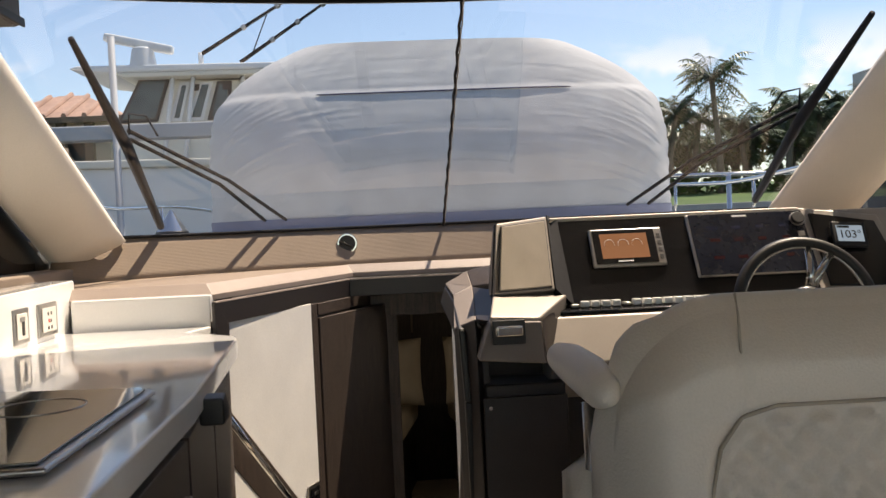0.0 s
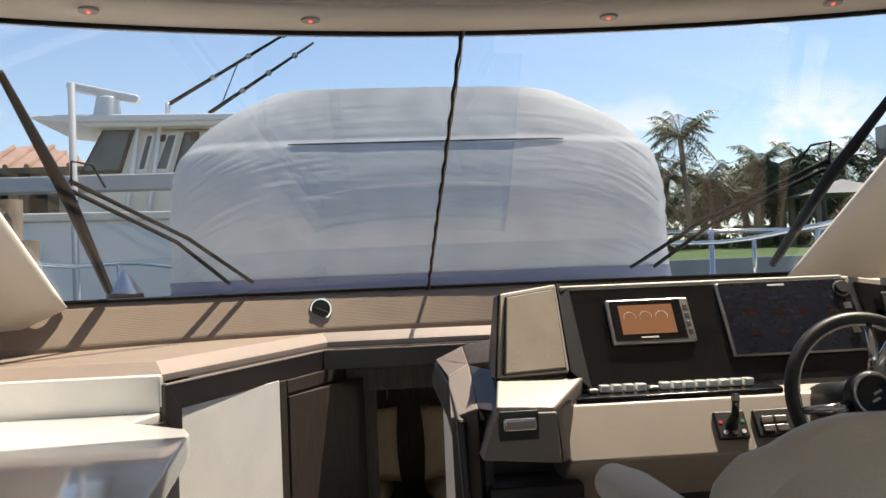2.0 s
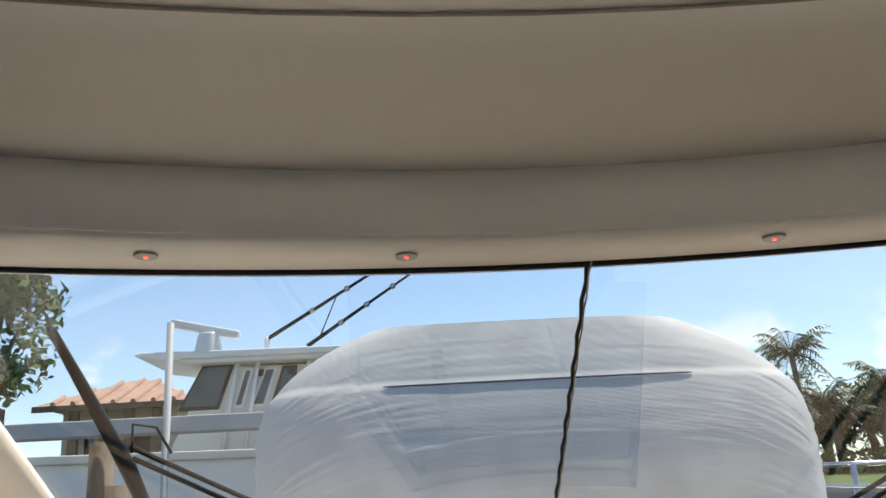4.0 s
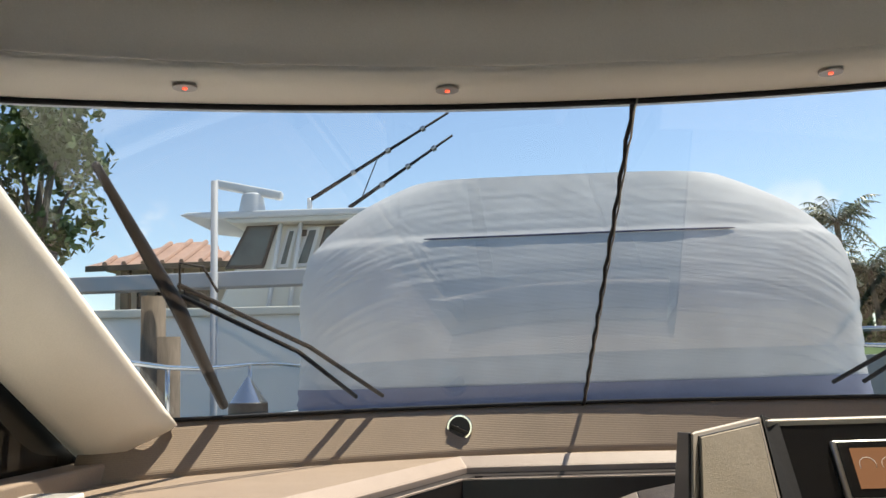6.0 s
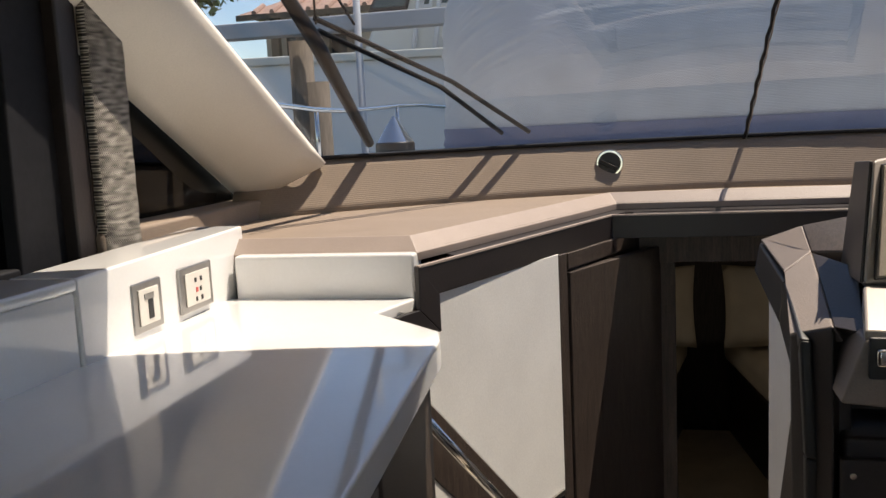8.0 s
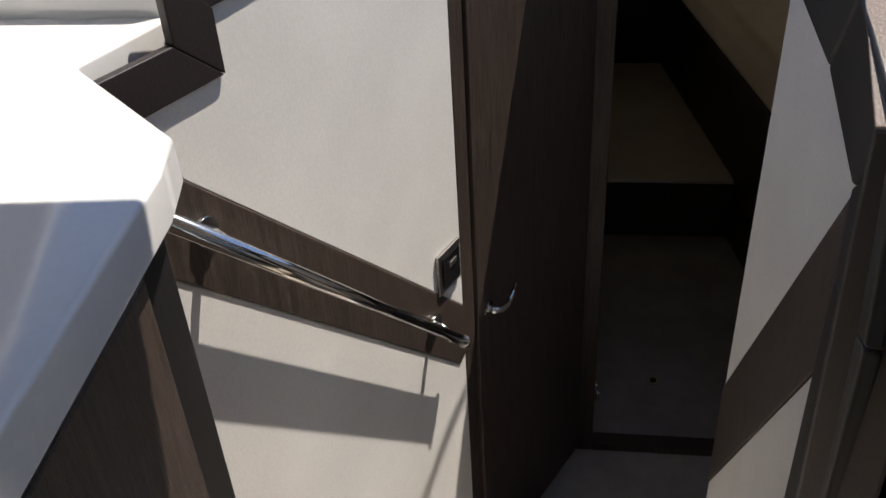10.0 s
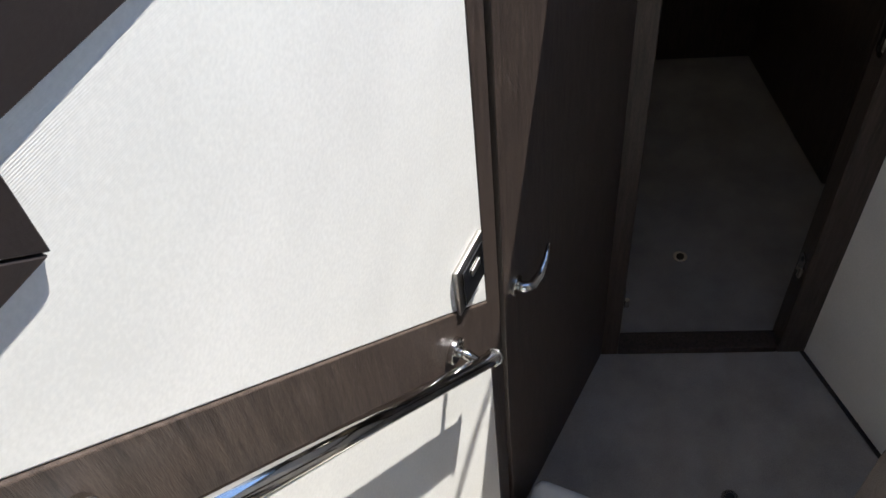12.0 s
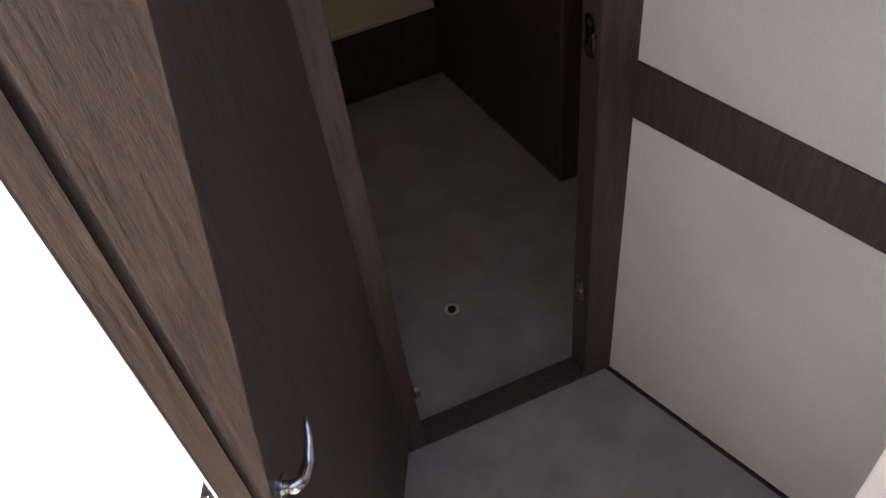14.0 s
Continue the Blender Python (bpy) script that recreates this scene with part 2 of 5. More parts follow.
# ---- mesh helpers ----
def mesh_ob(name, bm, mat, smooth=False, bevel=0.0, segments=2, parent=None):
    bmesh.ops.recalc_face_normals(bm, faces=bm.faces)
    me = bpy.data.meshes.new(name)
    bm.to_mesh(me)
    bm.free()
    me.materials.append(mat)
    for f in me.polygons:
        f.use_smooth = smooth
    ob = new(name, me)
    if bevel:
        b = ob.modifiers.new("edges", "BEVEL")
        b.width, b.segments, b.limit_method, b.angle_limit = bevel, segments, "ANGLE", radians(35)
        for f in me.polygons:
            f.use_smooth = True
        ob.modifiers.new("normals", "WEIGHTED_NORMAL").keep_sharp = True
    if parent:
        ob.parent = parent
    return ob


def add_box(bm, lo, hi, m=None):
    vs = [bm.verts.new((x, y, z)) for x in (lo[0], hi[0]) for y in (lo[1], hi[1]) for z in (lo[2], hi[2])]
    for q in ((0, 1, 3, 2), (4, 6, 7, 5), (0, 4, 5, 1), (2, 3, 7, 6), (0, 2, 6, 4), (1, 5, 7, 3)):
        bm.faces.new([vs[i] for i in q])
    if m:
        bmesh.ops.transform(bm, matrix=m, verts=vs)


def box(name, lo, hi, mat, bevel=0.004, parent=None, m=None):
    bm = bmesh.new()
    add_box(bm, lo, hi, m)
    return mesh_ob(name, bm, mat, bevel=bevel, parent=parent)


def add_prism(bm, pts, off):
    """A solid from a flat outline (3D points) pushed along off."""
    a = [bm.verts.new(p) for p in pts]
    b = [bm.verts.new(Vector(p) + Vector(off)) for p in pts]
    bm.faces.new(a)
    bm.faces.new(b[::-1])
    k = len(pts)
    for i in range(k):
        bm.faces.new((a[i], a[(i + 1) % k], b[(i + 1) % k], b[i]))


def prism(name, pts, off, mat, bevel=0.004, parent=None, segments=2):
    bm = bmesh.new()
    add_prism(bm, pts, off)
    return mesh_ob(name, bm, mat, bevel=bevel, parent=parent, segments=segments)


def add_tube(bm, pts, r, sides=12, closed=False):
    pts = [Vector(p) for p in pts]
    k = len(pts)
    rings = []
    up = Vector((0.13, 0.31, 0.94))
    for i, p in enumerate(pts):
        a = pts[(i - 1) % k] if closed or i else p
        b = pts[(i + 1) % k] if closed or i < k - 1 else p
        d = (b - a).normalized()
        u = d.cross(up).normalized()
        v = d.cross(u)
        rr = r[i] if isinstance(r, (list, tuple)) else r
        rings.append([bm.verts.new(p + (u * math.cos(t) + v * math.sin(t)) * rr) for t in [2 * math.pi * j / sides for j in range(sides)]])
    for i in range(k if closed else k - 1):
        A, B = rings[i], rings[(i + 1) % k]
        for j in range(sides):
            bm.faces.new((A[j], A[(j + 1) % sides], B[(j + 1) % sides], B[j]))
    if not closed:
        bm.faces.new(rings[0])
        bm.faces.new(rings[-1][::-1])


def tube(name, pts, r, mat, sides=12, closed=False, parent=None):
    bm = bmesh.new()
    add_tube(bm, pts, r, sides, closed)
    return mesh_ob(name, bm, mat, smooth=True, parent=parent)


def add_disc(bm, centre, axis, r, depth, sides=24, r2=None):
    axis = Vector(axis).normalized()
    add_tube(bm, [Vector(centre), Vector(centre) + axis * depth], [r, r if r2 is None else r2], sides)


def disc(name, centre, axis, r, depth, mat, sides=24, r2=None, parent=None):
    bm = bmesh.new()
    add_disc(bm, centre, axis, r, depth, sides, r2)
    return mesh_ob(name, bm, mat, bevel=min(depth, r) * 0.15, parent=parent)


def sheet(name, f, nu, nv, mat, thick=0.0, parent=None, smooth=True):
    """A curved sheet from f(u, v), u and v from 0 to 1."""
    bm = bmesh.new()
    g = [[bm.verts.new(f(i / nu, j / nv)) for j in range(nv + 1)] for i in range(nu + 1)]
    for i in range(nu):
        for j in range(nv):
            bm.faces.new((g[i][j], g[i + 1][j], g[i + 1][j + 1], g[i][j + 1]))
    ob = mesh_ob(name, bm, mat, smooth=smooth, parent=parent)
    if thick:
        s = ob.modifiers.new("thickness", "SOLIDIFY")
        s.thickness, s.offset = thick, 0
    return ob


def empty(name, at=(0, 0, 0)):
    e = new(name)
    e.location = at
    return e


def text(name, body, size, m, mat, parent=None):
    c = bpy.data.curves.new(name, "FONT")
    c.body, c.size, c.extrude = body, size, 0.0006
    c.align_x, c.align_y = "CENTER", "CENTER"
    c.materials.append(mat)
    ob = new(name, c)
    ob.matrix_world = m
    if parent:
        ob.parent = parent
    return ob


def struct(ob, label, category):
    return tagged(ob, label, category, kind="structure")


def lerp(a, b, t):
    return Vector(a) * (1 - t) + Vector(b) * t


MID = 0.50          # the boat's centreline
LOW = -0.94         # floor of the lower passage


# ---- windscreen, its frame and pillars ----
def screen_low(x):
    return Vector((x, 4.43 - 0.287 * (x - MID) ** 2, 1.285))


def screen_top(x):
    return Vector((x, 2.93 - 0.13 * (x - MID) ** 2, 1.975))


def screen_point(u, v):
    """u from port to starboard, v from the foot to the top."""
    xl, xt = MID + (u - 0.5) * 2 * 1.36, MID + (u - 0.5) * 2 * 1.44
    return lerp(screen_low(xl), screen_top(xt), v)


pane = struct(sheet("window_1", screen_point, 28, 6, WINDSCREEN), "raked curved windscreen of lightly tinted glass", "window")
pane.visible_shadow = False
foot = [screen_point(i / 28, 0) + Vector((0, -0.004, 0.004)) for i in range(29)]
head = [screen_point(i / 28, 1) + Vector((0, 0.0, -0.006)) for i in range(29)]
struct(tube("windscreen_seal_low", foot, 0.007, RUBBER, 8), "black rubber seal along the foot of the windscreen", "trim")
struct(tube("windscreen_seal_top", head, 0.007, RUBBER, 8), "black rubber seal along the head of the windscreen", "trim")
seam = [screen_point(0.497 + 0.006 * (i % 2) * 0.3, i / 24) + Vector((0, -0.008, -0.004)) for i in range(25)]
struct(tube("windscreen_seam", seam, 0.0052, RUBBER, 8), "black rubber joint down the middle of the windscreen", "trim")
tube_cord = [screen_point(0.5, i / 40) + Vector((0.0014 * math.sin(i * 1.9), -0.012, -0.006)) for i in range(41)]
struct(tube("seam_cord", tube_cord, 0.0025, BRUSHED, 6), "thin cord twisted along the windscreen joint", "trim")


def pillar(side):
    def f(u, v):
        front = lerp(screen_point(0, 0) + Vector((0.012, -0.01, -0.015)), screen_point(0, 1) + Vector((0.02, 0, 0.03)), v)
        back = lerp((-1.07, 3.78, 1.165), (-1.09, 2.33, 1.955), v)
        p = lerp(front, back, u)
        p += Vector((0.05, -0.035, 0.02)) * math.sin(math.pi * u) ** 0.7
        if side > 0:
            p.x = 2 * MID - p.x
        return p
    ob = sheet("windscreen_pillar", f, 12, 14, PILLAR, 0.03)
    struct(ob, "wide slanting cream vinyl windscreen pillar", "pillar")
    edge = []
    for i in range(60):
        p = f(0.0, i / 59) + Vector((0.003 * (i % 2), -0.006, 0))
        edge.append(p)
    tube("pillar_piping", edge, 0.006, PILLAR, 6)
    struct(bpy.context.scene.objects["pillar_piping" if side < 0 else "pillar_piping.001"], "pale corded piping along the pillar edge", "trim")


pillar(-1)
pillar(1)


# ---- ceiling ----
def lip(x):
    return 2.69 - 0.22 * (x - MID) ** 2 * 0.75


def ceil_field(u, v):
    x = -1.3 + u * 3.6
    return Vector((x, -1.6 + v * (lip(x) + 1.6), 2.115))


def ceil_lip(u, v):
    x = -1.3 + u * 3.6
    y = lip(x)
    return Vector((x, y + 0.012 * v, 2.115 - 0.14 * v)) if v > 0 else Vector((x, y, 2.115))


def ceil_soffit(u, v):
    x = -1.3 + u * 3.6
    a = Vector((x, lip(x) + 0.012, 1.975))
    b = screen_top(x) + Vector((0, 0.06, 0.01))
    return lerp(a, b, v)


struct(sheet("ceiling", ceil_field, 24, 6, CEILING_GLOSS, 0.03), "smooth cream ceiling panel", "ceiling")
struct(sheet("ceiling_lip", ceil_lip, 24, 2, CEILING, 0.02), "curved cream step along the front of the ceiling", "ceiling")
struct(sheet("ceiling_soffit", ceil_soffit, 24, 2, CEILING, 0.02), "cream soffit above the windscreen", "ceiling")
struct(sheet("roof", lambda u, v: Vector((-1.35 + u * 3.7, -1.7 + v * (1.7 + 2.93 - 0.13 * (3.7 * u - 1.85) ** 2), 2.19)), 16, 4, HULL, 0.04), "white moulded cabin roof", "roof")
struct(tube("ceiling_joint", [ceil_field(i / 20, 0.865) + Vector((0, 0, -0.018)) for i in range(21)], 0.003, STITCH, 6), "thin joint across the ceiling panel", "trim")
bmj = bmesh.new()
for xa, xb in ((0.2, 0.19), (1.1, 1.16)):
    add_tube(bmj, [(xa, 2.11 - 0.05, 2.098), (xb, 0.4, 2.098)], 0.003, 6)
struct(mesh_ob("ceiling_panel_joints", bmj, STITCH), "thin joints between the ceiling panels", "trim")


def spot(x):
    y = lip(x) + 0.5 * (screen_top(x).y - lip(x)) - 0.01
    e = empty("ceiling_spot_lamp", (x, y, 1.965))
    disc("rim", (0, 0, 0), (0, 0, -1), 0.023, 0.005, BRUSHED, parent=e)
    disc("lens", (0, 0, -0.004), (0, 0, -1), 0.0048, 0.003, RED_LED, sides=16, parent=e)
    tagged(e, "small round recessed ceiling lamp with a red glow", "lamp", "lamps over the windscreen")


for x in (-0.39, 0.106, 0.851, 1.39):
    spot(x)

# ---- walls that close the saloon ----
# unseen aft end: opening made up to let sky light into the saloon
bm = bmesh.new()
add_box(bm, (-1.3, -1.66, 0), (-0.95, -1.6, 2.1))
add_box(bm, (1.95, -1.66, 0), (2.3, -1.6, 2.1))
add_box(bm, (-0.95, -1.66, 1.98), (1.95, -1.6, 2.1))
struct(mesh_ob("wall_aft", bm, CEILING), "unseen cream aft wall, left wide open to admit skylight", "wall")
# unseen deck, white so that sunlight bounces in through the opening
struct(box("cockpit_deck", (-1.3, -4.2, -0.12), (2.3, -1.66, -0.02), HULL, 0), "unseen white cockpit deck that bounces light into the saloon", "deck")
struct(box("wall_port_low", (-1.34, -1.6, 0), (-1.27, 4.2, 1.12), CEILING), "cream side lining below the window", "wall")
struct(box("wall_starboard_low", (2.27, -1.6, 0), (2.34, 4.2, 1.05), CEILING), "cream side lining below the window", "wall")
struct(box("wall_port_high", (-1.34, -1.6, 1.86), (-1.27, 2.9, 2.12), CEILING), "cream side lining above the window", "wall")
struct(box("wall_starboard_high", (2.27, -1.6, 1.86), (2.34, 2.9, 2.12), CEILING), "cream side lining above the window", "wall")
for nm, x in (("window_2", -1.30), ("window_3", 2.30)):
    w = struct(box(nm, (x - 0.004, -1.6, 1.12 if x < 0 else 1.05), (x + 0.004, 4.0, 1.86), SIDE_GLASS if x < 0 else CLEAR_GLASS, bevel=0), "long side window", "window")
    w.visible_shadow = False
bm = bmesh.new()
for pts in ([(2.695, 1.09), (2.89, 1.09), (2.89, 1.726), (2.72, 1.803), (2.707, 1.653)], [(2.707, 1.653), (2.72, 1.803), (2.25, 2.01), (2.25, 1.973)],
            [(1.2, 1.09), (2.695, 1.09), (2.695, 1.135), (1.2, 1.135)], [(1.2, 1.135), (1.26, 1.135), (1.26, 2.0), (1.2, 2.0)]):
    add_prism(bm, [(-1.10, y, z) for y, z in pts], (0.06, 0, 0))
struct(mesh_ob("side_window_frame", bm, RUBBER, bevel=0.006), "black frame of the sliding side window", "frame")
bm = bmesh.new()
for pts in ([(2.64, 1.135), (2.66, 1.135), (2.672, 1.665), (2.652, 1.672)], [(2.652, 1.672), (2.672, 1.685), (2.25, 1.973), (2.25, 1.955)]):
    add_prism(bm, [(-1.085, y, z) for y, z in pts], (0.025, 0, 0))
struct(mesh_ob("side_window_sash", bm, BLACK_GLOSS, bevel=0.004), "slim black sash of the sliding side window", "frame")
w = struct(prism("window_4", [(-1.078, 1.26, 1.135), (-1.078, 2.695, 1.135), (-1.078, 2.707, 1.653), (-1.078, 2.25, 1.973), (-1.078, 1.26, 1.973)], (0.006, 0, 0), SASH_GLASS, 0), "smoked pane of the sliding side window", "window")
w.visible_shadow = False
w = struct(prism("window_5", [(-1.09, 2.895, 1.176), (-1.09, 3.95, 1.176), (-1.09, 3.95, 1.20), (-1.09, 2.895, 1.72)], (-0.006, 0, 0), SIDE_GLASS, 0), "dark triangular quarter window behind the pillar", "window")
w.visible_shadow = False
struct(box("side_ledge", (-1.27, 2.9, 1.06), (-0.99, 3.95, 1.175), TAUPE, bevel=0.01), "taupe ledge below the side window", "ledge")
grab = tube("side_deck_rail", [(-1.42, 2.55, 0.86), (-1.42, 2.62, 1.10), (-1.42, 2.86, 1.36), (-1.42, 2.94, 1.41), (-1.42, 3.06, 1.41), (-1.42, 4.4, 1.36)], 0.016, STEEL, 10)
tagged(grab, "polished steel grab rail on the side deck", "rail")
# ---- saloon floor and stairs ----
bm = bmesh.new()
add_prism(bm, [(-1.3, -1.6, 0), (2.3, -1.6, 0), (2.3, 3.2, 0), (0.47, 3.2, 0), (0.47, 2.66, 0), (-0.2, 2.66, 0), (-0.2, 3.0, 0), (-1.3, 3.0, 0)], (0, 0, -0.04))
struct(mesh_ob("floor", bm, SALOON_FLOOR), "unseen saloon floor, kept pale to bounce light", "floor")
struct(box("floor_low", (-0.9, 3.40, LOW - 0.04), (1.9, 7.2, LOW), CARPET, bevel=0), "grey-brown carpet of the lower passage", "floor")
for i in range(4):
    z = -0.188 * (i + 1)
    y = 2.66 + 0.2 * i
    s = struct(box("stair_step", (-0.42, y, z - 0.188), (0.45, y + 0.21, z), CARPET, bevel=0.012), "carpeted companionway step", "step")
# ---- companionway port wall ----
A0, DIR = Vector((-0.08, 3.686, 0)), Vector((0.386, 0.922, 0)).normalized()
NRM = Vector((DIR.y, -DIR.x, 0))


def on_wall(s, z, off=0.0):
    """s metres forward along the port wall from the panel's fore edge."""
    return A0 + DIR * s + NRM * off + Vector((0, 0, z))


def wall_slab(name, pts, thick, off, mat, bevel=0.003, parent=None):
    return prism(name, [on_wall(s, z, off) for s, z in pts], NRM * thick, mat, bevel, parent)


wall = wall_slab("wall_port_companionway", [(-0.95, LOW), (0.60, LOW), (0.60, 1.0), (-0.62, 1.0), (-0.62, 0.926), (-0.95, 0.926)], -0.04, -0.012, WENGE_FLAT, 0)
struct(wall, "companionway side wall lined with white cloth panels", "wall")
wall_slab("panel", [(-0.62, 0.998), (0.0, 0.998), (0.0, 0.107), (-0.817, 0.924), (-0.62, 0.924)], 0.012, -0.012, PANEL, parent=wall)
wall_slab("panel", [(-0.95, LOW), (0.0, LOW), (0.0, -0.03), (-0.03, -0.044), (-0.95, 0.88)], 0.012, -0.012, PANEL, parent=wall)
wall_slab("wood_band", [(-0.95, 0.924), (-0.817, 0.924), (0.0, 0.107), (0.0, -0.03), (-0.03, -0.044), (-0.95, 0.88)], 0.015, -0.012, WENGE, parent=wall)
wall_slab("post", [(0.0, LOW), (0.050, LOW), (0.050, 0.994), (0.0, 0.994)], 0.0125, -0.012, WENGE, parent=wall)

struct(prism("step_end", [on_wall(-0.30, LOW, 0.04), on_wall(0.13, LOW, 0.04), on_wall(0.13, LOW, 0.22), on_wall(-0.30, LOW, 0.22)], (0, 0, 0.19), GELCOAT, 0.03, segments=4), "rounded white moulded step end", "step")

# hand rail with brackets
R0, R1 = on_wall(-0.79, 0.815, 0.046), on_wall(-0.085, 0.085, 0.046)
rail = tube("hand_rail", [R0, R1], 0.0125, STEEL, 20)
tagged(rail, "polished steel hand rail beside the companionway steps", "handrail")
disc("rail_end_cap", R1, (R1 - R0), 0.015, 0.014, STEEL, parent=rail)
for s, z in ((-0.68, 0.715), (-0.135, 0.155)):
    b = on_wall(s, z, 0.003)
    disc("bracket", b, NRM, 0.022, 0.010, STEEL, parent=rail)
    tip = lerp(R0, R1, (s + 0.79) / 0.705)
    tube("bracket", [b, b + NRM * 0.024, lerp(b + NRM * 0.032, tip, 0.5), tip - Vector((0, 0, 0.012))], 0.0085, STEEL, 10, parent=rail)

# switch
sw = wall_slab("light_switch", [(-0.105, 0.205), (-0.015, 0.205), (-0.015, 0.305), (-0.105, 0.305)], 0.008, 0.0, BRUSHED, 0.002)
tagged(sw, "brushed metal light switch plate with black centre", "switch")
wall_slab("plate", [(-0.092, 0.217), (-0.026, 0.217), (-0.026, 0.293), (-0.092, 0.293)], 0.004, 0.0085, BLACK_GLOSS, 0.001, sw)
wall_slab("rocker", [(-0.070, 0.262), (-0.042, 0.262), (-0.042, 0.276), (-0.070, 0.276)], 0.003, 0.0125, BRUSHED, 0.001, sw)

# open door folded against the wall
door = empty("cabin_door", on_wall(0.05, LOW))
L0, L1 = on_wall(0.057, LOW + 0.02, 0.006), Vector((0.207, 4.243, LOW + 0.02))
leaf = prism("leaf", [L0, L1, L1 + Vector((0, 0, 0.915 - LOW)), L0 + Vector((0, 0, 0.915 - LOW))], (-0.03, 0.014, 0), WENGE, 0.002)
leaf.parent = door
leaf.matrix_parent_inverse = Matrix.Translation(door.location).inverted()
h = disc("handle_rose", on_wall(0.100, 0.032, 0.008), NRM, 0.020, 0.006, STEEL)
h.parent = door
h.matrix_parent_inverse = Matrix.Translation(door.location).inverted()
hp = [on_wall(0.100, 0.032, 0.008), on_wall(0.101, 0.032, 0.026), on_wall(0.112, 0.028, 0.036), on_wall(0.140, 0.026, 0.040), on_wall(0.168, 0.036, 0.040), on_wall(0.190, 0.058, 0.038)]
h = tube("handle", hp, [0.010, 0.010, 0.0095, 0.008, 0.006, 0.003], STEEL, 12)
h.parent = door
h.matrix_parent_inverse = Matrix.Translation(door.location).inverted()
tagged(door, "dark wood cabin door standing open with chrome handle", "door")
# header over the passage
wall_slab("door_header", [(0.054, 0.945), (0.53, 0.945), (0.53, 0.992), (0.054, 0.992)], 0.014, -0.012, WENGE, 0.003, wall)

# ---- forward bulkhead with the cabin doorway ----
fr = empty("door_1", (0.49, 4.26, LOW))


def frame_part(name, lo, hi, mat=WENGE, bevel=0.004):
    ob = box(name, lo, hi, mat, bevel)
    ob.parent = fr
    ob.matrix_parent_inverse = Matrix.Translation(fr.location).inverted()
    return ob


frame_part("jamb", (0.195, 4.25, LOW), (0.255, 4.32, 1.02))
frame_part("jamb", (0.705, 4.25, LOW), (0.785, 4.32, 1.02))
frame_part("sill", (0.255, 4.25, LOW), (0.705, 4.31, LOW + 0.028))
frame_part("lintel", (0.255, 4.25, 0.93), (0.705, 4.32, 1.02))
for z, side in ((-0.70, 1), (-0.58, -1), (0.14, -1)):
    x = 0.256 if side > 0 else 0.704
    bm = bmesh.new()
    for dz in (-0.027, 0.027):
        add_disc(bm, (x, 4.283, z + dz), (side, 0, 0), 0.018, 0.004, 18)
    add_box(bm, (min(x, x + side * 0.003), 4.268, z - 0.027), (max(x, x + side * 0.003), 4.298, z + 0.027))
    add_tube(bm, [(x + side * 0.008, 4.262, z - 0.014), (x + side * 0.008, 4.262, z + 0.014)], 0.007, 10)
    parts = [mesh_ob("hinge", bm, STEEL)]
    for dz in (-0.027, 0.027):
        parts.append(disc("hinge_screw", (x + side * 0.004, 4.283, z + dz), (side, 0, 0), 0.007, 0.002, BLACK, 12))
    for q in parts:
        q.parent = fr
        q.matrix_parent_inverse = Matrix.Translation(fr.location).inverted()
tagged(fr, "dark wood door frame with chrome hinges", "door frame", kind="structure")
bm = bmesh.new()
add_box(bm, (-1.0, 4.322, LOW), (0.195, 4.36, 1.05))
add_box(bm, (0.785, 4.322, LOW), (2.0, 4.36, 1.05))
add_box(bm, (0.195, 4.322, 1.02), (0.785, 4.36, 1.05))
struct(mesh_ob("wall_cabin_bulkhead", bm, WENGE), "dark wood bulkhead of the forward cabin", "wall")

# starboard passage wall, white cloth with a dark wood band
S0, SD = Vector((0.773, 4.25, 0)), Vector((0.36, -0.93, 0)).normalized()
SN = Vector((SD.y, -SD.x, 0))


def on_star(s, z, off=0.0):
    return S0 + SD * s + SN * off + Vector((0, 0, z))


star = prism("wall_starboard_passage", [on_star(0, LOW, -0.03), on_star(1.0, LOW, -0.03), on_star(1.0, 1.05, -0.03), on_star(0, 1.05, -0.03)], -SN * 0.04, WENGE_FLAT, 0)
struct(star, "passage side wall with white cloth panels and dark band", "wall")
for pts in ([(0, LOW), (1, LOW), (1, -0.055), (0, -0.055)], [(0, 0.077), (1, 0.077), (1, 1.02), (0, 1.02)]):
    prism("panel", [on_star(s, z, -0.03) for s, z in pts], SN * 0.022, PANEL, 0.003, star)
prism("wood_band", [on_star(s, z, -0.03) for s, z in ((0, -0.055), (1, -0.055), (1, 0.077), (0, 0.077))], SN * 0.025, WENGE, 0.002, star)
prism("floor_trim", [on_star(0, LOW, -0.008), on_star(1, LOW, -0.008), on_star(1, LOW + 0.006, -0.008), on_star(0, LOW + 0.006, -0.008)], SN * 0.01, WENGE_FLAT, 0, star)

# side of the helm console along the steps
cs = box("wall_console_side", (0.46, 2.84, LOW), (0.52, 3.38, 0.95), WENGE_FLAT, 0.003)
struct(cs, "companionway side of the helm console with white panels", "wall")


def side_panel(name, pts, thick, mat):
    return prism(name, [(0.46, y, z) for y, z in pts], (-thick, 0, 0), mat, 0.003, cs)


side_panel("panel", [(2.90, 0.95), (3.378, 0.95), (3.378, 0.181)], 0.014, PANEL)
side_panel("wood_band", [(2.90, 0.948), (3.378, 0.181), (3.378, -0.079), (2.842, 0.779), (2.842, 0.948)], 0.017, WENGE)
side_panel("panel", [(2.842, 0.779), (3.378, -0.079), (3.378, LOW), (2.842, LOW)], 0.014, PANEL)
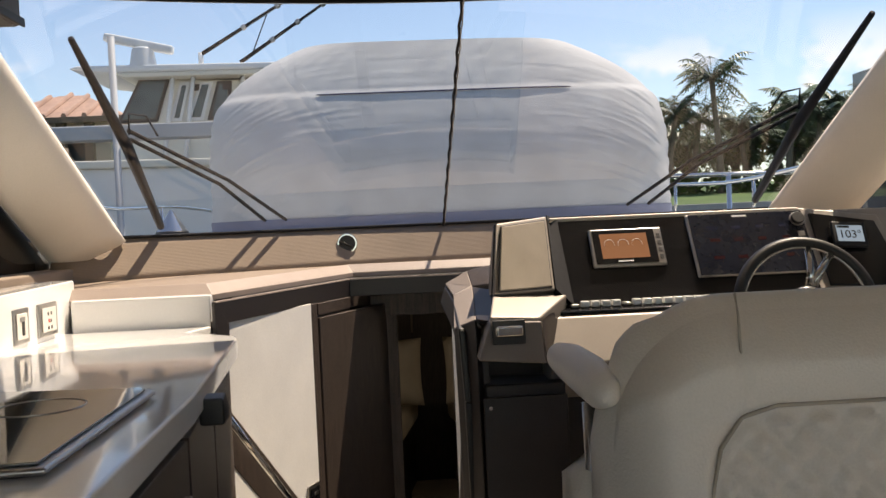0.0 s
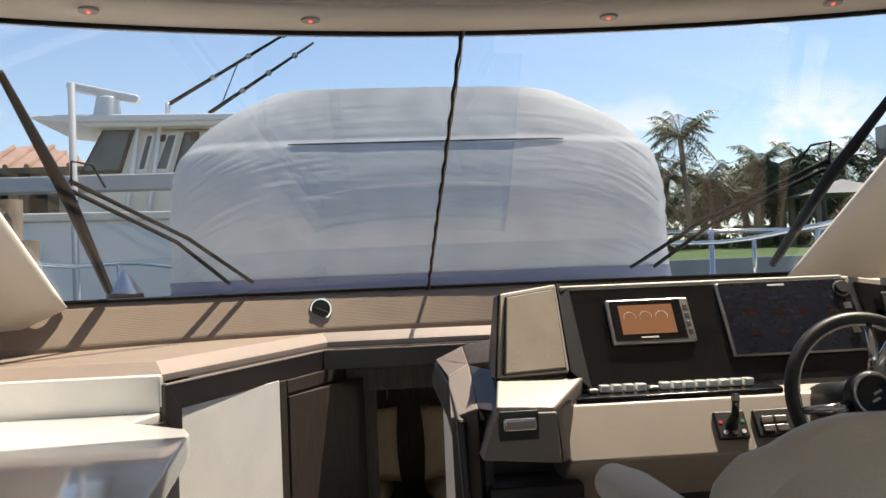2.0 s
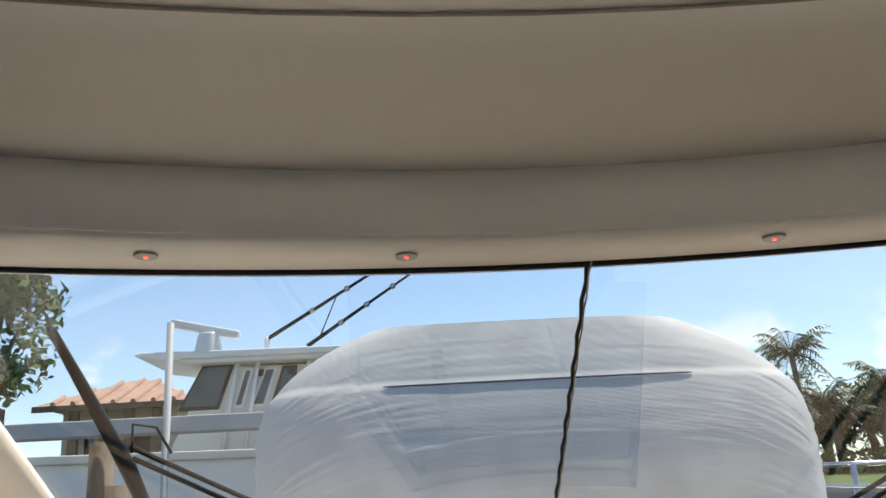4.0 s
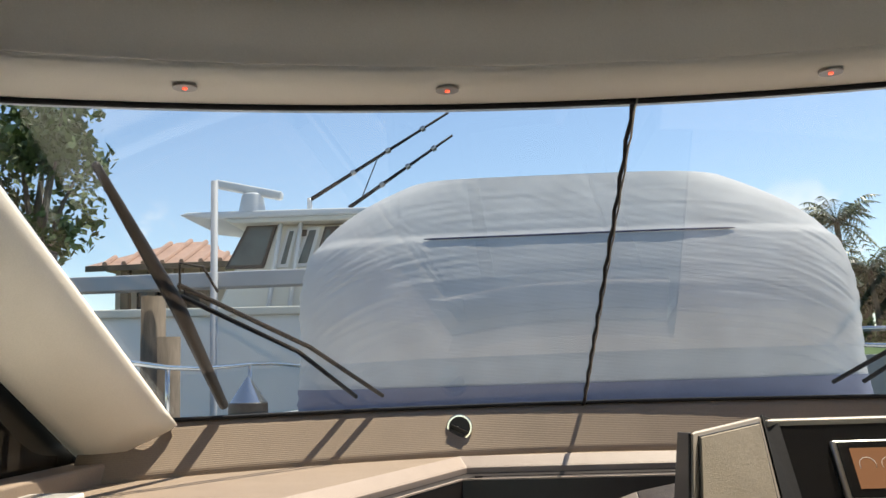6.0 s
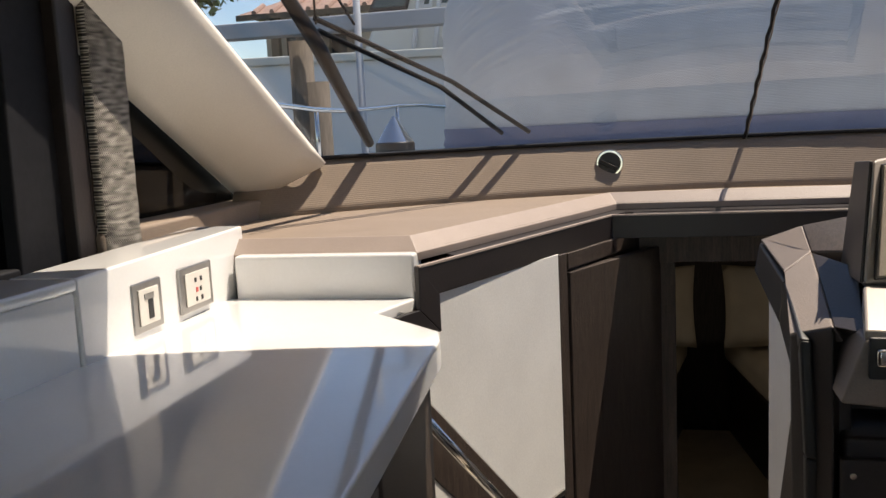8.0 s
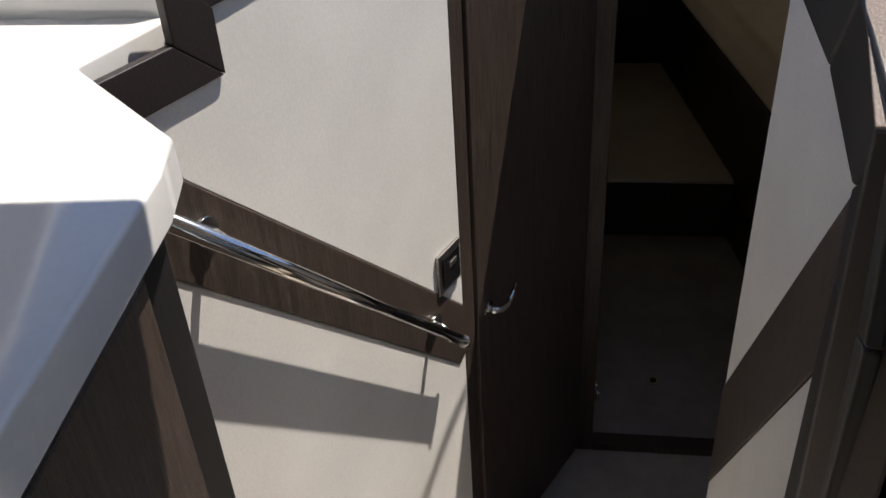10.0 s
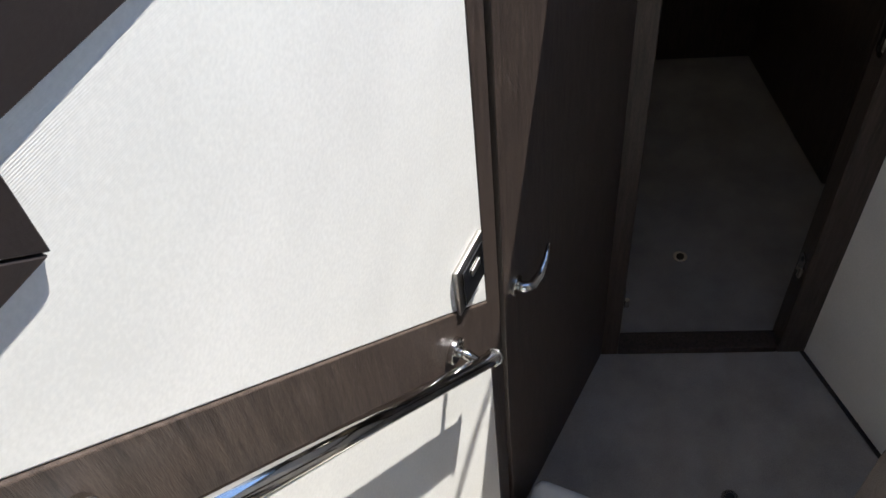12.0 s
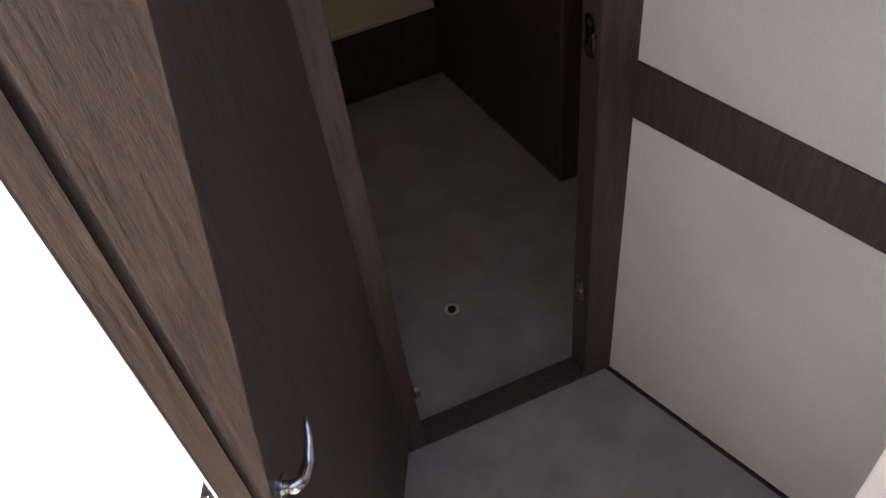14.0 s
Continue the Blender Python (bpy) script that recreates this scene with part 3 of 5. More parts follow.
struct(box("wall_console_front", (0.52, 3.34, LOW), (1.3, 3.38, 1.0), PANEL, 0.003), "white cloth wall ahead of the helm console", "wall")

struct(box("wall_stair_side", (0.46, 2.55, LOW), (0.52, 2.838, -0.04), PANEL, 0.003), "white cloth wall beside the upper steps", "wall")

# floor sockets of the deck fastenings
for x, y in ((0.482, 4.61), (0.501, 3.809)):
    e = empty("floor_ring_bolt", (x, y, LOW))
    disc("plate", (0, 0, 0), (0, 0, 1), 0.022, 0.003, STEEL, 20, parent=e)
    disc("core", (0, 0, 0.003), (0, 0, 1), 0.012, 0.003, BLACK, 16, parent=e)
    tagged(e, "small round chrome fitting set in the carpet", "floor fitting", "floor fittings")

# ---- forward cabin ----
struct(box("wall_cabin_port", (-0.96, 4.36, LOW), (-0.9, 7.2, 1.05), WENGE, 0), "dark wood cabin side", "wall")
struct(box("wall_cabin_starboard", (1.9, 4.36, LOW), (1.96, 7.2, 1.05), WENGE, 0), "dark wood cabin side", "wall")
struct(box("wall_cabin_bow", (-0.96, 7.2, LOW), (1.96, 7.26, 1.05), WENGE, 0), "dark wood cabin end wall", "wall")
struct(box("cabin_ceiling", (-0.96, 4.40, 1.05), (1.96, 7.26, 1.085), CEILING, 0), "cream ceiling of the forward cabin", "ceiling")


# unseen portholes, added to hold fill lamps for the dark forward cabin
for px, turn in ((-0.895, 90), (1.895, -90)):
    e = empty("added_porthole", (px, 5.7, 0.45))
    e.rotation_euler = (0, 0, radians(turn))
    tube("rim", [(0.30 * math.cos(a * math.pi / 16) , 0, 0.12 * math.sin(a * math.pi / 16)) for a in range(32)], 0.014, STEEL, 8, True, e)
    tagged(e, "unseen oval porthole rim added round a fill lamp", "porthole", "portholes of the forward cabin")
    # warm fill lamp that brightens the cabin; no known source
    fill_lamp = new("cabin_fill", bpy.data.lights.new("cabin_fill", "AREA"))
    fill_lamp.data.shape, fill_lamp.data.size, fill_lamp.data.size_y, fill_lamp.data.energy = "ELLIPSE", 0.56, 0.2, 0.35
    fill_lamp.data.color = (1.0, 0.93, 0.82)
    fill_lamp.matrix_world = look((px + (0.012 if px < 0 else -0.012), 5.7, 0.45), (MID, 5.7, 0.3))


def bunk(sx):
    def X(x):
        return MID + sx * (x - MID)
    e = empty("bunk_bed", (X(0.15), 6.0, LOW))
    inv = Matrix.Translation(e.location).inverted()
    base = prism("base", [(X(-0.85), 4.9, LOW), (X(0.02), 4.9, LOW), (X(0.36), 6.9, LOW), (X(-0.85), 6.9, LOW)], (0, 0, 0.74), WENGE, 0.01)
    mat = prism("mattress", [(X(-0.85), 4.86, LOW + 0.75), (X(0.05), 4.86, LOW + 0.75), (X(0.40), 6.9, LOW + 0.75), (X(-0.85), 6.9, LOW + 0.75)], (0, 0, 0.20), LINEN, 0.07, segments=5)
    for o in (base, mat):
        o.parent = e
        o.matrix_parent_inverse = inv
    tagged(e, "narrow bunk with cream quilted cover on a dark base", "bed", "bunks in the forward cabin")

    def f(u, v):
        a, b = u * 2 - 1, v * 2 - 1
        edge = (1 - a ** 4) * (1 - b ** 4)
        pinch = 1 + 0.06 * a * a * b * b
        return Vector((a * 0.25 * pinch, 0.11 * max(edge, 0) ** 0.5, b * 0.23 * pinch))
    bmp = bmesh.new()
    for s in (1, -1):
        g = [[bmp.verts.new(Vector((1, s, 1)) * f(i / 12, j / 12)) for j in range(13)] for i in range(13)]
        for i in range(12):
            for j in range(12):
                bmp.faces.new((g[i][j], g[i + 1][j], g[i + 1][j + 1], g[i][j + 1]))
    bmesh.ops.remove_doubles(bmp, verts=bmp.verts, dist=0.0005)
    p = mesh_ob("pillow", bmp, LINEN, smooth=True)
    p.matrix_world = pose(X(0.16), 6.45, LOW + 1.20, -22, 0, 0)
    tagged(p, "plump cream linen pillow leaning on the bunk", "pillow", "pillows on the bunks")


bunk(1)
bunk(-1)
stp = prism("cabin_step", [(0.30, 5.58, LOW), (0.90, 5.58, LOW), (0.80, 6.9, LOW), (0.30, 6.9, LOW)], (0, 0, 0.28), WENGE, 0.01)
tagged(stp, "dark wood step between the bunks with carpet top", "step")
ct = prism("carpet_top", [(0.295, 5.575, LOW + 0.281), (0.905, 5.575, LOW + 0.281), (0.80, 6.88, LOW + 0.281), (0.31, 6.88, LOW + 0.281)], (0, 0, 0.02), LINEN, 0.005, stp)
lk = prism("cabin_locker", [(0.935, 5.53, LOW), (1.05, 5.18, LOW), (1.6, 5.10, LOW), (1.6, 5.53, LOW)], (0, 0, 0.85), WENGE, 0.01)
tagged(lk, "dark wood locker at the foot of the bunk", "locker")
tb = box("brass_strip", (0.37, 7.18, 0.45), (0.385, 7.199, 1.0), TAUPE, 0.002)
struct(tb, "pale vertical strip on the cabin end wall", "trim")

# ---- shelf under the windscreen and the companionway trim ----
TA, TB, TC = Vector((-0.38, 3.20, 0)), Vector((0.038, 4.246, 0)), Vector((0.80, 4.246, 0))


def shelf_outline(z):
    pts = [(-1.27, 3.20, z), (TA.x, TA.y, z), (TB.x, TB.y, z), (TC.x + 0.02, TC.y, z), (0.82, 3.36, z), (2.27, 3.36, z)]
    for i in range(15):
        x = 2.27 - 3.54 * i / 14
        pts.append((x, 4.47 - 0.287 * (x - MID) ** 2, z))
    return pts


struct(prism("dashboard_shelf", shelf_outline(1.118), (0, 0, -0.03), TAUPE, 0), "taupe leatherette shelf below the windscreen", "shelf")


def band(u, v):
    x = MID + (u - 0.5) * 2 * 1.56
    y = 4.445 - 0.287 * (x - MID) ** 2
    return Vector((x, y - 0.012 * v - 0.115 * (1 - v), 1.115 + 0.17 * v))


struct(sheet("windscreen_band", band, 40, 6, TAUPE_RIB, 0.006), "ribbed taupe band along the foot of the windscreen", "trim")


def trim_run(name, prof, path, mat, bevel, label):
    """A profile (outboard offset, height) swept along the opening's edge with mitred corners."""
    bm = bmesh.new()
    rings = []
    k = len(path)
    for i, p in enumerate(path):
        d1 = (path[i] - path[i - 1]).normalized() if i else None
        d2 = (path[i + 1] - path[i]).normalized() if i < k - 1 else None
        d1, d2 = d1 or d2, d2 or d1
        n1, n2 = Vector((d1.y, -d1.x, 0)), Vector((d2.y, -d2.x, 0))
        m = (n1 + n2).normalized()
        m = m / max(0.3, m.dot(n1))
        rings.append([bm.verts.new(p + m * o + Vector((0, 0, z))) for o, z in prof])
    q = len(prof)
    for i in range(k - 1):
        for j in range(q):
            bm.faces.new((rings[i][j], rings[i][(j + 1) % q], rings[i + 1][(j + 1) % q], rings[i + 1][j]))
    bm.faces.new(rings[0])
    bm.faces.new(rings[-1][::-1])
    return struct(mesh_ob(name, bm, mat, bevel=bevel), label, "trim")


RUN = [Vector((-0.86, 3.20, 0)), TA, TB, TC]
trim_run("trim_bevel", [(-0.004, 1.12), (0.004, 1.122), (0.042, 1.086), (0.040, 1.066), (-0.004, 1.066)], RUN, BEVEL, 0.002, "pale brown bevelled edge of the shelf")
RUN2 = [on_wall(-0.66, 0, -0.10), on_wall(0.405, 0, -0.10) + Vector((0, 0.045, 0)), Vector((0.80, 4.135, 0))]
trim_run("trim_dark", [(0.094, 1.067), (0.104, 1.067), (0.108, 1.063), (0.108, 0.992), (0.094, 0.992)], RUN2, WENGE_FLAT, 0.002, "dark trim round the companionway opening")
trim_run("trim_line", [(0.098, 1.068), (0.1095, 1.068), (0.1095, 1.063), (0.098, 1.063)], RUN2, BEVEL, 0.0, "thin pale line along the dark trim")
struct(wall_slab("trim_post", [(-0.661, 1.067), (-0.585, 0.990), (-0.585, 0.903), (-0.661, 0.968)], -0.014, 0.008, WENGE_FLAT, 0.002), "dark mitred trim post at the counter end", "trim")
struct(wall_slab("trim_return", [(-0.663, 0.968), (-0.587, 0.903), (-1.05, 0.903), (-1.05, 0.968)], -0.014, 0.008, WENGE_FLAT, 0.002), "dark trim under the counter notch", "trim")
trim_run("trim_recess", [(-0.01, 0.996), (0.084, 0.996), (0.084, 1.062), (0.040, 1.066), (0.038, 1.09), (-0.01, 1.09)], [lerp(TA, TB, 0.08), TB, TC], WENGE_FLAT, 0.0, "dark recess under the shelf edge")
struct(box("header_board", (0.12, 4.044, 0.996), (0.80, 4.160, 1.060), WENGE_FLAT, 0.002), "dark board between the trim and the shelf", "trim")
struct(box("passage_header", (0.03, 4.235, 0.88), (0.82, 4.262, 1.0), WENGE, 0.002), "dark wood header over the cabin door", "trim")

# round air vents in the band
for x in (0.041,):
    y = 4.445 - 0.287 * (x - MID) ** 2
    e = empty("air_vent", (x, y - 0.05, 1.215))
    for nm, ax, r, dp, mt in (("ring", (0, -1, 0.05), 0.047, 0.022, STEEL), ("bowl", (0, -1, 0.05), 0.039, 0.025, BLACK)):
        disc(nm, (0, 0, 0), ax, r, dp, mt, 28, parent=e)
    for i in range(3):
        box("louvre", (-0.032, -0.032, -0.018 + 0.015 * i), (0.032, -0.024, -0.014 + 0.015 * i), BLACK_GLOSS, 0.001, e, pose(0, 0, 0, 25, 25, 0))
    tagged(e, "round black air vent with chrome ring", "air vent", "vents in the dashboard")

# ---- galley counter ----
CT = 0.985
top = [(-0.93, -0.4, CT), (-0.125, -0.4, CT), (-0.118, 1.27, CT), (-0.135, 1.86, CT), (-0.205, 2.74, CT), (-0.222, 2.81, CT), (-0.40, 2.975, CT), (-0.352, 3.13, CT), (-0.93, 3.13, CT)]
counter = prism("galley_counter", top, (0, 0, -0.055), GELCOAT, 0.006, segments=2)
tagged(counter, "glossy white galley counter with a moulded edge", "counter")
cab = prism("galley_cabinet", [(-0.93, -0.38, CT - 0.056), (-0.16, -0.38, CT - 0.056), (-0.155, 1.27, CT - 0.056), (-0.17, 1.86, CT - 0.056), (-0.245, 2.74, CT - 0.056), (-0.36, 2.90, CT - 0.056), (-0.93, 3.0, CT - 0.056)], (0, 0, -(CT - 0.058)), WENGE, 0.004)
tagged(cab, "dark wood galley cabinet under the white counter", "cabinet")


def front_at(y):
    return -0.17 + (y - 1.86) * (-0.075 / 0.88) if y > 1.86 else -0.155 - 0.015 * (y - 1.27) / 0.59


for y0, y1, knob in ((1.30, 1.87, True), (1.89, 2.28, False), (2.30, 2.70, False)):
    x0, x1 = front_at(y0), front_at(y1)
    d = prism("cabinet_door", [(x0, y0, 0.08), (x1, y1, 0.08), (x1, y1, 0.90), (x0, y0, 0.90)], (0.018, 0, 0), WENGE, 0.003, cab)
    yk = y1 - 0.06
    if knob:
        disc("knob", (front_at(yk) + 0.018, yk, 0.80), (1, 0, 0), 0.012, 0.014, BRUSHED, 16, parent=cab)
edge = box("cabinet_corner", (-0.258, 2.70, 0.0), (-0.238, 2.78, 0.928), BLACK, 0.006, cab)
lt = prism("counter_latch", [(-0.105, 1.98, 0.90), (-0.105, 2.05, 0.90), (-0.112, 2.05, 0.955), (-0.105, 1.98, 0.955)], (-0.05, 0, 0), BLACK, 0.006)
tagged(lt, "black latch under the counter edge", "latch")
# raised white box at the fore end
bx = box("counter_riser", (-0.80, 3.128, CT - 0.05), (-0.352, 3.20, 1.088), GELCOAT, 0.008)
tagged(bx, "white moulded riser at the end of the counter", "counter riser")
# upstand with sockets
ups = prism("counter_upstand", [(-0.80, 2.53, CT - 0.02), (-0.80, 2.53, 1.143), (-0.815, 3.22, 1.152), (-0.815, 3.22, CT - 0.02)], (-0.14, 0, 0), GELCOAT, 0.006)
tagged(ups, "white upstand behind the counter with sockets", "upstand")
ups2 = prism("counter_backboard", [(-0.885, -0.4, CT - 0.02), (-0.885, -0.4, 1.12), (-0.805, 2.529, 1.12), (-0.805, 2.529, CT - 0.02)], (-0.14, 0, 0), GELCOAT, 0.006)
tagged(ups2, "white backboard along the galley counter", "upstand")
lid = prism("backboard_cap", [(-0.835, 1.3, 1.1205), (-0.797, 2.528, 1.1205), (-0.95, 2.528, 1.1205), (-0.99, 1.3, 1.1205)], (0, 0, 0.022), GELCOAT, 0.006)
tagged(lid, "white cap on the backboard", "cap")


def socket(y, kind):
    e = empty("wall_socket", (-0.8075, y, 1.049))
    k = 0.053 if kind else 0.070
    box("plate", (-0.002, -k, -0.050), (0.008, k, 0.050), BRUSHED, 0.003, e)
    box("insert", (0.008, 0.017 - k, -0.036), (0.011, k - 0.017, 0.036), PILLAR, 0.002, e)
    if kind:
        box("slot", (0.011, -0.006, -0.026), (0.0125, 0.012, 0.026), BLACK, 0.001, e)
        box("button", (0.011, -0.018, 0.014), (0.013, 0.016, 0.026), BRUSHED, 0.001, e)
    else:
        for dy, dz, mt in ((-0.008, -0.004, RED_PRINT), (0.008, -0.004, INK), (-0.012, 0.018, BLACK), (0.012, 0.018, BLACK), (-0.012, -0.024, BLACK), (0.012, -0.024, BLACK)):
            box("mark", (0.011, dy - 0.004, dz - 0.005), (0.0125, dy + 0.004, dz + 0.005), mt, 0.0005, e)
    tagged(e, "power socket in a brushed metal plate on white upstand", "socket", "sockets above the counter")


socket(2.747, True)
socket(2.945, False)

# ceramic hob with glass lid
hob = prism("ceramic_hob", [(-0.74, 1.28, CT + 0.004), (-0.20, 1.325, CT + 0.004), (-0.205, 1.86, CT + 0.004), (-0.225, 1.885, CT + 0.004), (-0.74, 1.95, CT + 0.004)], (0, 0, 0.010), BRUSHED, 0.004)
tagged(hob, "smoked glass hob set in the white counter", "hob")
prism("glass_top", [(-0.725, 1.297, CT + 0.0145), (-0.215, 1.34, CT + 0.0145), (-0.22, 1.85, CT + 0.0145), (-0.235, 1.868, CT + 0.0145), (-0.725, 1.93, CT + 0.0145)], (0, 0, 0.004), HOB_GLASS, 0.001, hob)
for x, y, r in ((-0.36, 1.72, 0.075), (-0.58, 1.75, 0.09), (-0.45, 1.45, 0.08)):
    tube("ring", [(x + r * math.cos(a * math.pi / 16), y + r * math.sin(a * math.pi / 16), CT + 0.0187) for a in range(32)], 0.0012, BRUSHED, 5, True, hob)

# ---- port side: overhead cabinet, blind ----
oc = empty("overhead_cabinet", (-0.95, 1.4, 1.80))
box("body", (-0.32, -1.4, 0.0), (0.33, 1.01, 0.29), WENGE, 0.012, oc)
box("rim", (0.331, -1.4, 0.0), (0.338, 1.01, 0.022), BLACK, 0.003, oc)
tagged(oc, "dark overhead cabinet with a warm light strip", "cabinet")
loop = [(0.10, 0.84, -0.003), (0.18, 0.97, -0.003), (0.27, 0.84, -0.003), (0.18, 0.68, -0.003)]
tube("light_strip", loop, 0.006, WARM_LED, 6, True, oc)
bl = empty("roller_blind", (-1.02, 2.93, 1.09))
box("cassette", (-0.03, -0.09, 0.0), (0.012, -0.021, 0.625), WENGE_FLAT, 0.006, bl)
bmb = bmesh.new()
g = [[bmb.verts.new((0.012 + 0.001 * math.sin(i * 0.9 + j), -0.02 + 0.135 * j / 4, i / 48 * (0.63 - 0.075 * max(0, j / 4 - 0.1)))) for j in range(5)] for i in range(49)]
for i in range(48):
    for j in range(4):
        bmb.faces.new((g[i][j], g[i + 1][j], g[i + 1][j + 1], g[i][j + 1]))
clo = mesh_ob("cloth", bmb, BLIND, smooth=True, parent=bl)
so = clo.modifiers.new("thickness", "SOLIDIFY")
so.thickness = 0.02
tagged(bl, "dark and pale herringbone woven blind gathered at the window", "blind")

# ---- helm console ----
helm = empty("helm_console", (1.25, 3.1, 0))
HINV = Matrix.Translation(helm.location).inverted()


def hp_(ob):
    ob.parent = helm
    ob.matrix_parent_inverse = HINV
    return ob


def dash_pt(x, v, off=0.0):
    """v from the lower edge (0) to the upper edge (1) of the sloping instrument face."""
    return Vector((x, 2.925 + 0.165 * v, 1.005 + 0.275 * v)) + Vector((0, -0.857, 0.515)) * off


def dash_slab(name, x0, v0, x1, v1, thick, off, mat, bevel=0.003):
    return hp_(prism(name, [dash_pt(x0, v0, off), dash_pt(x1, v0, off), dash_pt(x1, v1, off), dash_pt(x0, v1, off)], Vector((0, -0.857, 0.515)) * thick, mat, bevel))


# body profile, pushed across
hp_(prism("body", [(0.70, 2.775, 0.855), (0.70, 2.86, 0.985), (0.70, 2.925, 0.998), (0.70, 3.09, 1.273), (0.70, 3.36, 1.235), (0.70, 3.36, 0.72), (0.70, 2.95, 0.72)], (1.5, 0, 0), SILVER, 0.008))
hp_(box("plinth", (0.50, 2.96, 0.0), (2.2, 3.34, 0.86), WENGE_FLAT, 0.006))
hp_(box("knee_panel", (0.50, 2.80, 0.0), (0.74, 3.0, 0.80), WENGE_FLAT, 0.008))
dash_slab("instrument_panel", 0.78, 0.02, 1.595, 0.985, 0.004, 0.001, BLACK_GLOSS)
hp_(prism("top_lip", [dash_pt(0.76, 1.0, 0.012), dash_pt(1.60, 1.0, 0.012), dash_pt(1.60, 1.06, -0.02), dash_pt(0.76, 1.06, -0.02)], (0, 0.0, -0.02), SILVER, 0.006))
# the small chart screen
dash_slab("display_bezel", 0.880, 0.40, 1.118, 0.83, 0.016, 0.004, BRUSHED, 0.006)
dash_slab("display_face", 0.890, 0.425, 1.092, 0.81, 0.003, 0.0195, BLACK_GLOSS)
dash_slab("display_screen", 0.912, 0.48, 1.065, 0.76, 0.001, 0.0228, LCD_ORANGE, 0)
for i in range(3):
    c = dash_pt(0.94 + 0.045 * i, 0.64, 0.0242)
    hp_(tube("gauge_mark", [c + Vector((0.017 * math.cos(a), 0.017 * math.sin(a) * 0.515, 0.017 * math.sin(a) * 0.857)) for a in [math.pi * k / 8 for k in range(-1, 10)]], 0.0007, WHITE_PRINT, 4))
for k in range(4):
    dash_slab("display_key", 1.098, 0.46 + 0.08 * k, 1.110, 0.51 + 0.08 * k, 0.002, 0.0195, BLACK, 0.001)
dash_slab("maker_mark", 0.96, 0.44, 1.01, 0.455, 0.0006, 0.0226, WHITE_PRINT, 0)
# the large screen
dash_slab("chart_bezel", 1.208, 0.24, 1.600, 0.955, 0.014, 0.004, BRUSHED, 0.006)
dash_slab("chart_face", 1.216, 0.25, 1.598, 0.945, 0.003, 0.0175, SCREEN)
for i in range(4):
    for j, mt in ((0.42, LCD_LINE), (0.62, LCD_LINE), (0.76, LCD_BLUE)):
        x = 1.27 + 0.08 * i
        dash_slab("chart_mark", x, j, x + 0.035 - 0.004 * i, j + 0.035, 0.0004, 0.0207, mt, 0)
dash_slab("maker_mark", 1.36, 0.90, 1.41, 0.918, 0.0005, 0.0207, WHITE_PRINT, 0)
kb = dash_pt(1.575, 0.84, 0.02)
hp_(disc("chart_knob", kb, (0, -0.857, 0.515), 0.021, 0.016, BLACK, 24))
hp_(disc("knob_ring", kb, (0, -0.857, 0.515), 0.025, 0.004, BRUSHED, 24))
for k in range(3):
    dash_slab("chart_key", 1.565, 0.40 + 0.12 * k, 1.588, 0.46 + 0.12 * k, 0.002, 0.0205, BRUSHED, 0.001)
# starboard angled wing with the heading display
wingp = [(1.60, 2.93, 1.0), (1.60, 3.095, 1.285), (1.86, 3.07, 1.25), (1.93, 2.90, 0.99)]
hp_(prism("side_wing", wingp, (0.02, 0.12, -0.03), SILVER, 0.006))
hp_(prism("wing_face", [(1.63, 2.945, 1.03), (1.625, 3.075, 1.26), (1.835, 3.055, 1.225), (1.875, 2.925, 1.02)], (0.0, -0.012, 0.006), BLACK_GLOSS, 0.002))
WM = Matrix(((1, 0, 0), (0, 0.47, -0.88), (0, 0.88, 0.47))).to_4x4()
hd = Matrix.Translation((1.725, 3.005, 1.185)) @ WM @ pose(0, 0, 0, 0, 0, -4)
hp_(box("heading_bezel", (-0.055, -0.045, 0.0), (0.055, 0.045, 0.016), BLACK, 0.004, None, hd))
hp_(box("heading_screen", (-0.043, -0.028, 0.0165), (0.043, 0.030, 0.0175), LCD, 0, None, hd))
tx = hp_(text("heading_digits", "103°", 0.040, hd @ pose(0, -0.004, 0.0182), INK))
tx.matrix_parent_inverse = HINV
hp_(box("heading_bar", (-0.040, 0.020, 0.0178), (0.0, 0.028, 0.0182), INK, 0, None, hd))
# row of rocker switches
hp_(prism("switch_tray", [(0.765, 2.925, 0.997), (1.30, 2.925, 0.997), (1.30, 2.865, 0.988), (0.745, 2.865, 0.988)], (0, 0, 0.012), BLACK_GLOSS, 0.003))
for i in range(14):
    x = 0.785 + 0.0325 * i
    up = 0.006 if i in (0, 5) else 0.014
    hp_(box("rocker_switch", (x, 2.892, 1.006), (x + 0.026, 2.922, 1.012 + up), GELCOAT if i not in (0, 5) else BRUSHED, 0.004, None))
# joystick and thruster pads
for x0, x1 in ((1.089, 1.170), (1.193, 1.293)):
    hp_(box("control_plate", (x0, 2.848, 0.866), (x1, 2.862, 0.940), BLACK, 0.004))
hp_(tube("joystick", [(1.128, 2.85, 0.90), (1.13, 2.815, 0.915), (1.134, 2.80, 0.945)], [0.016, 0.010, 0.009], BLACK, 12))
hp_(disc("joystick_cap", (1.134, 2.80, 0.942), (0.05, -0.2, 1), 0.011, 0.02, BRUSHED, 14))
for dx, mt in ((0.012, RED_PRINT), (0.07, material("green_print", (0.03, 0.3, 0.12), 0.5, bump=0))):
    hp_(disc("control_dot", (1.089 + dx, 2.848, 0.91), (0, -1, 0), 0.005, 0.0015, mt, 12))
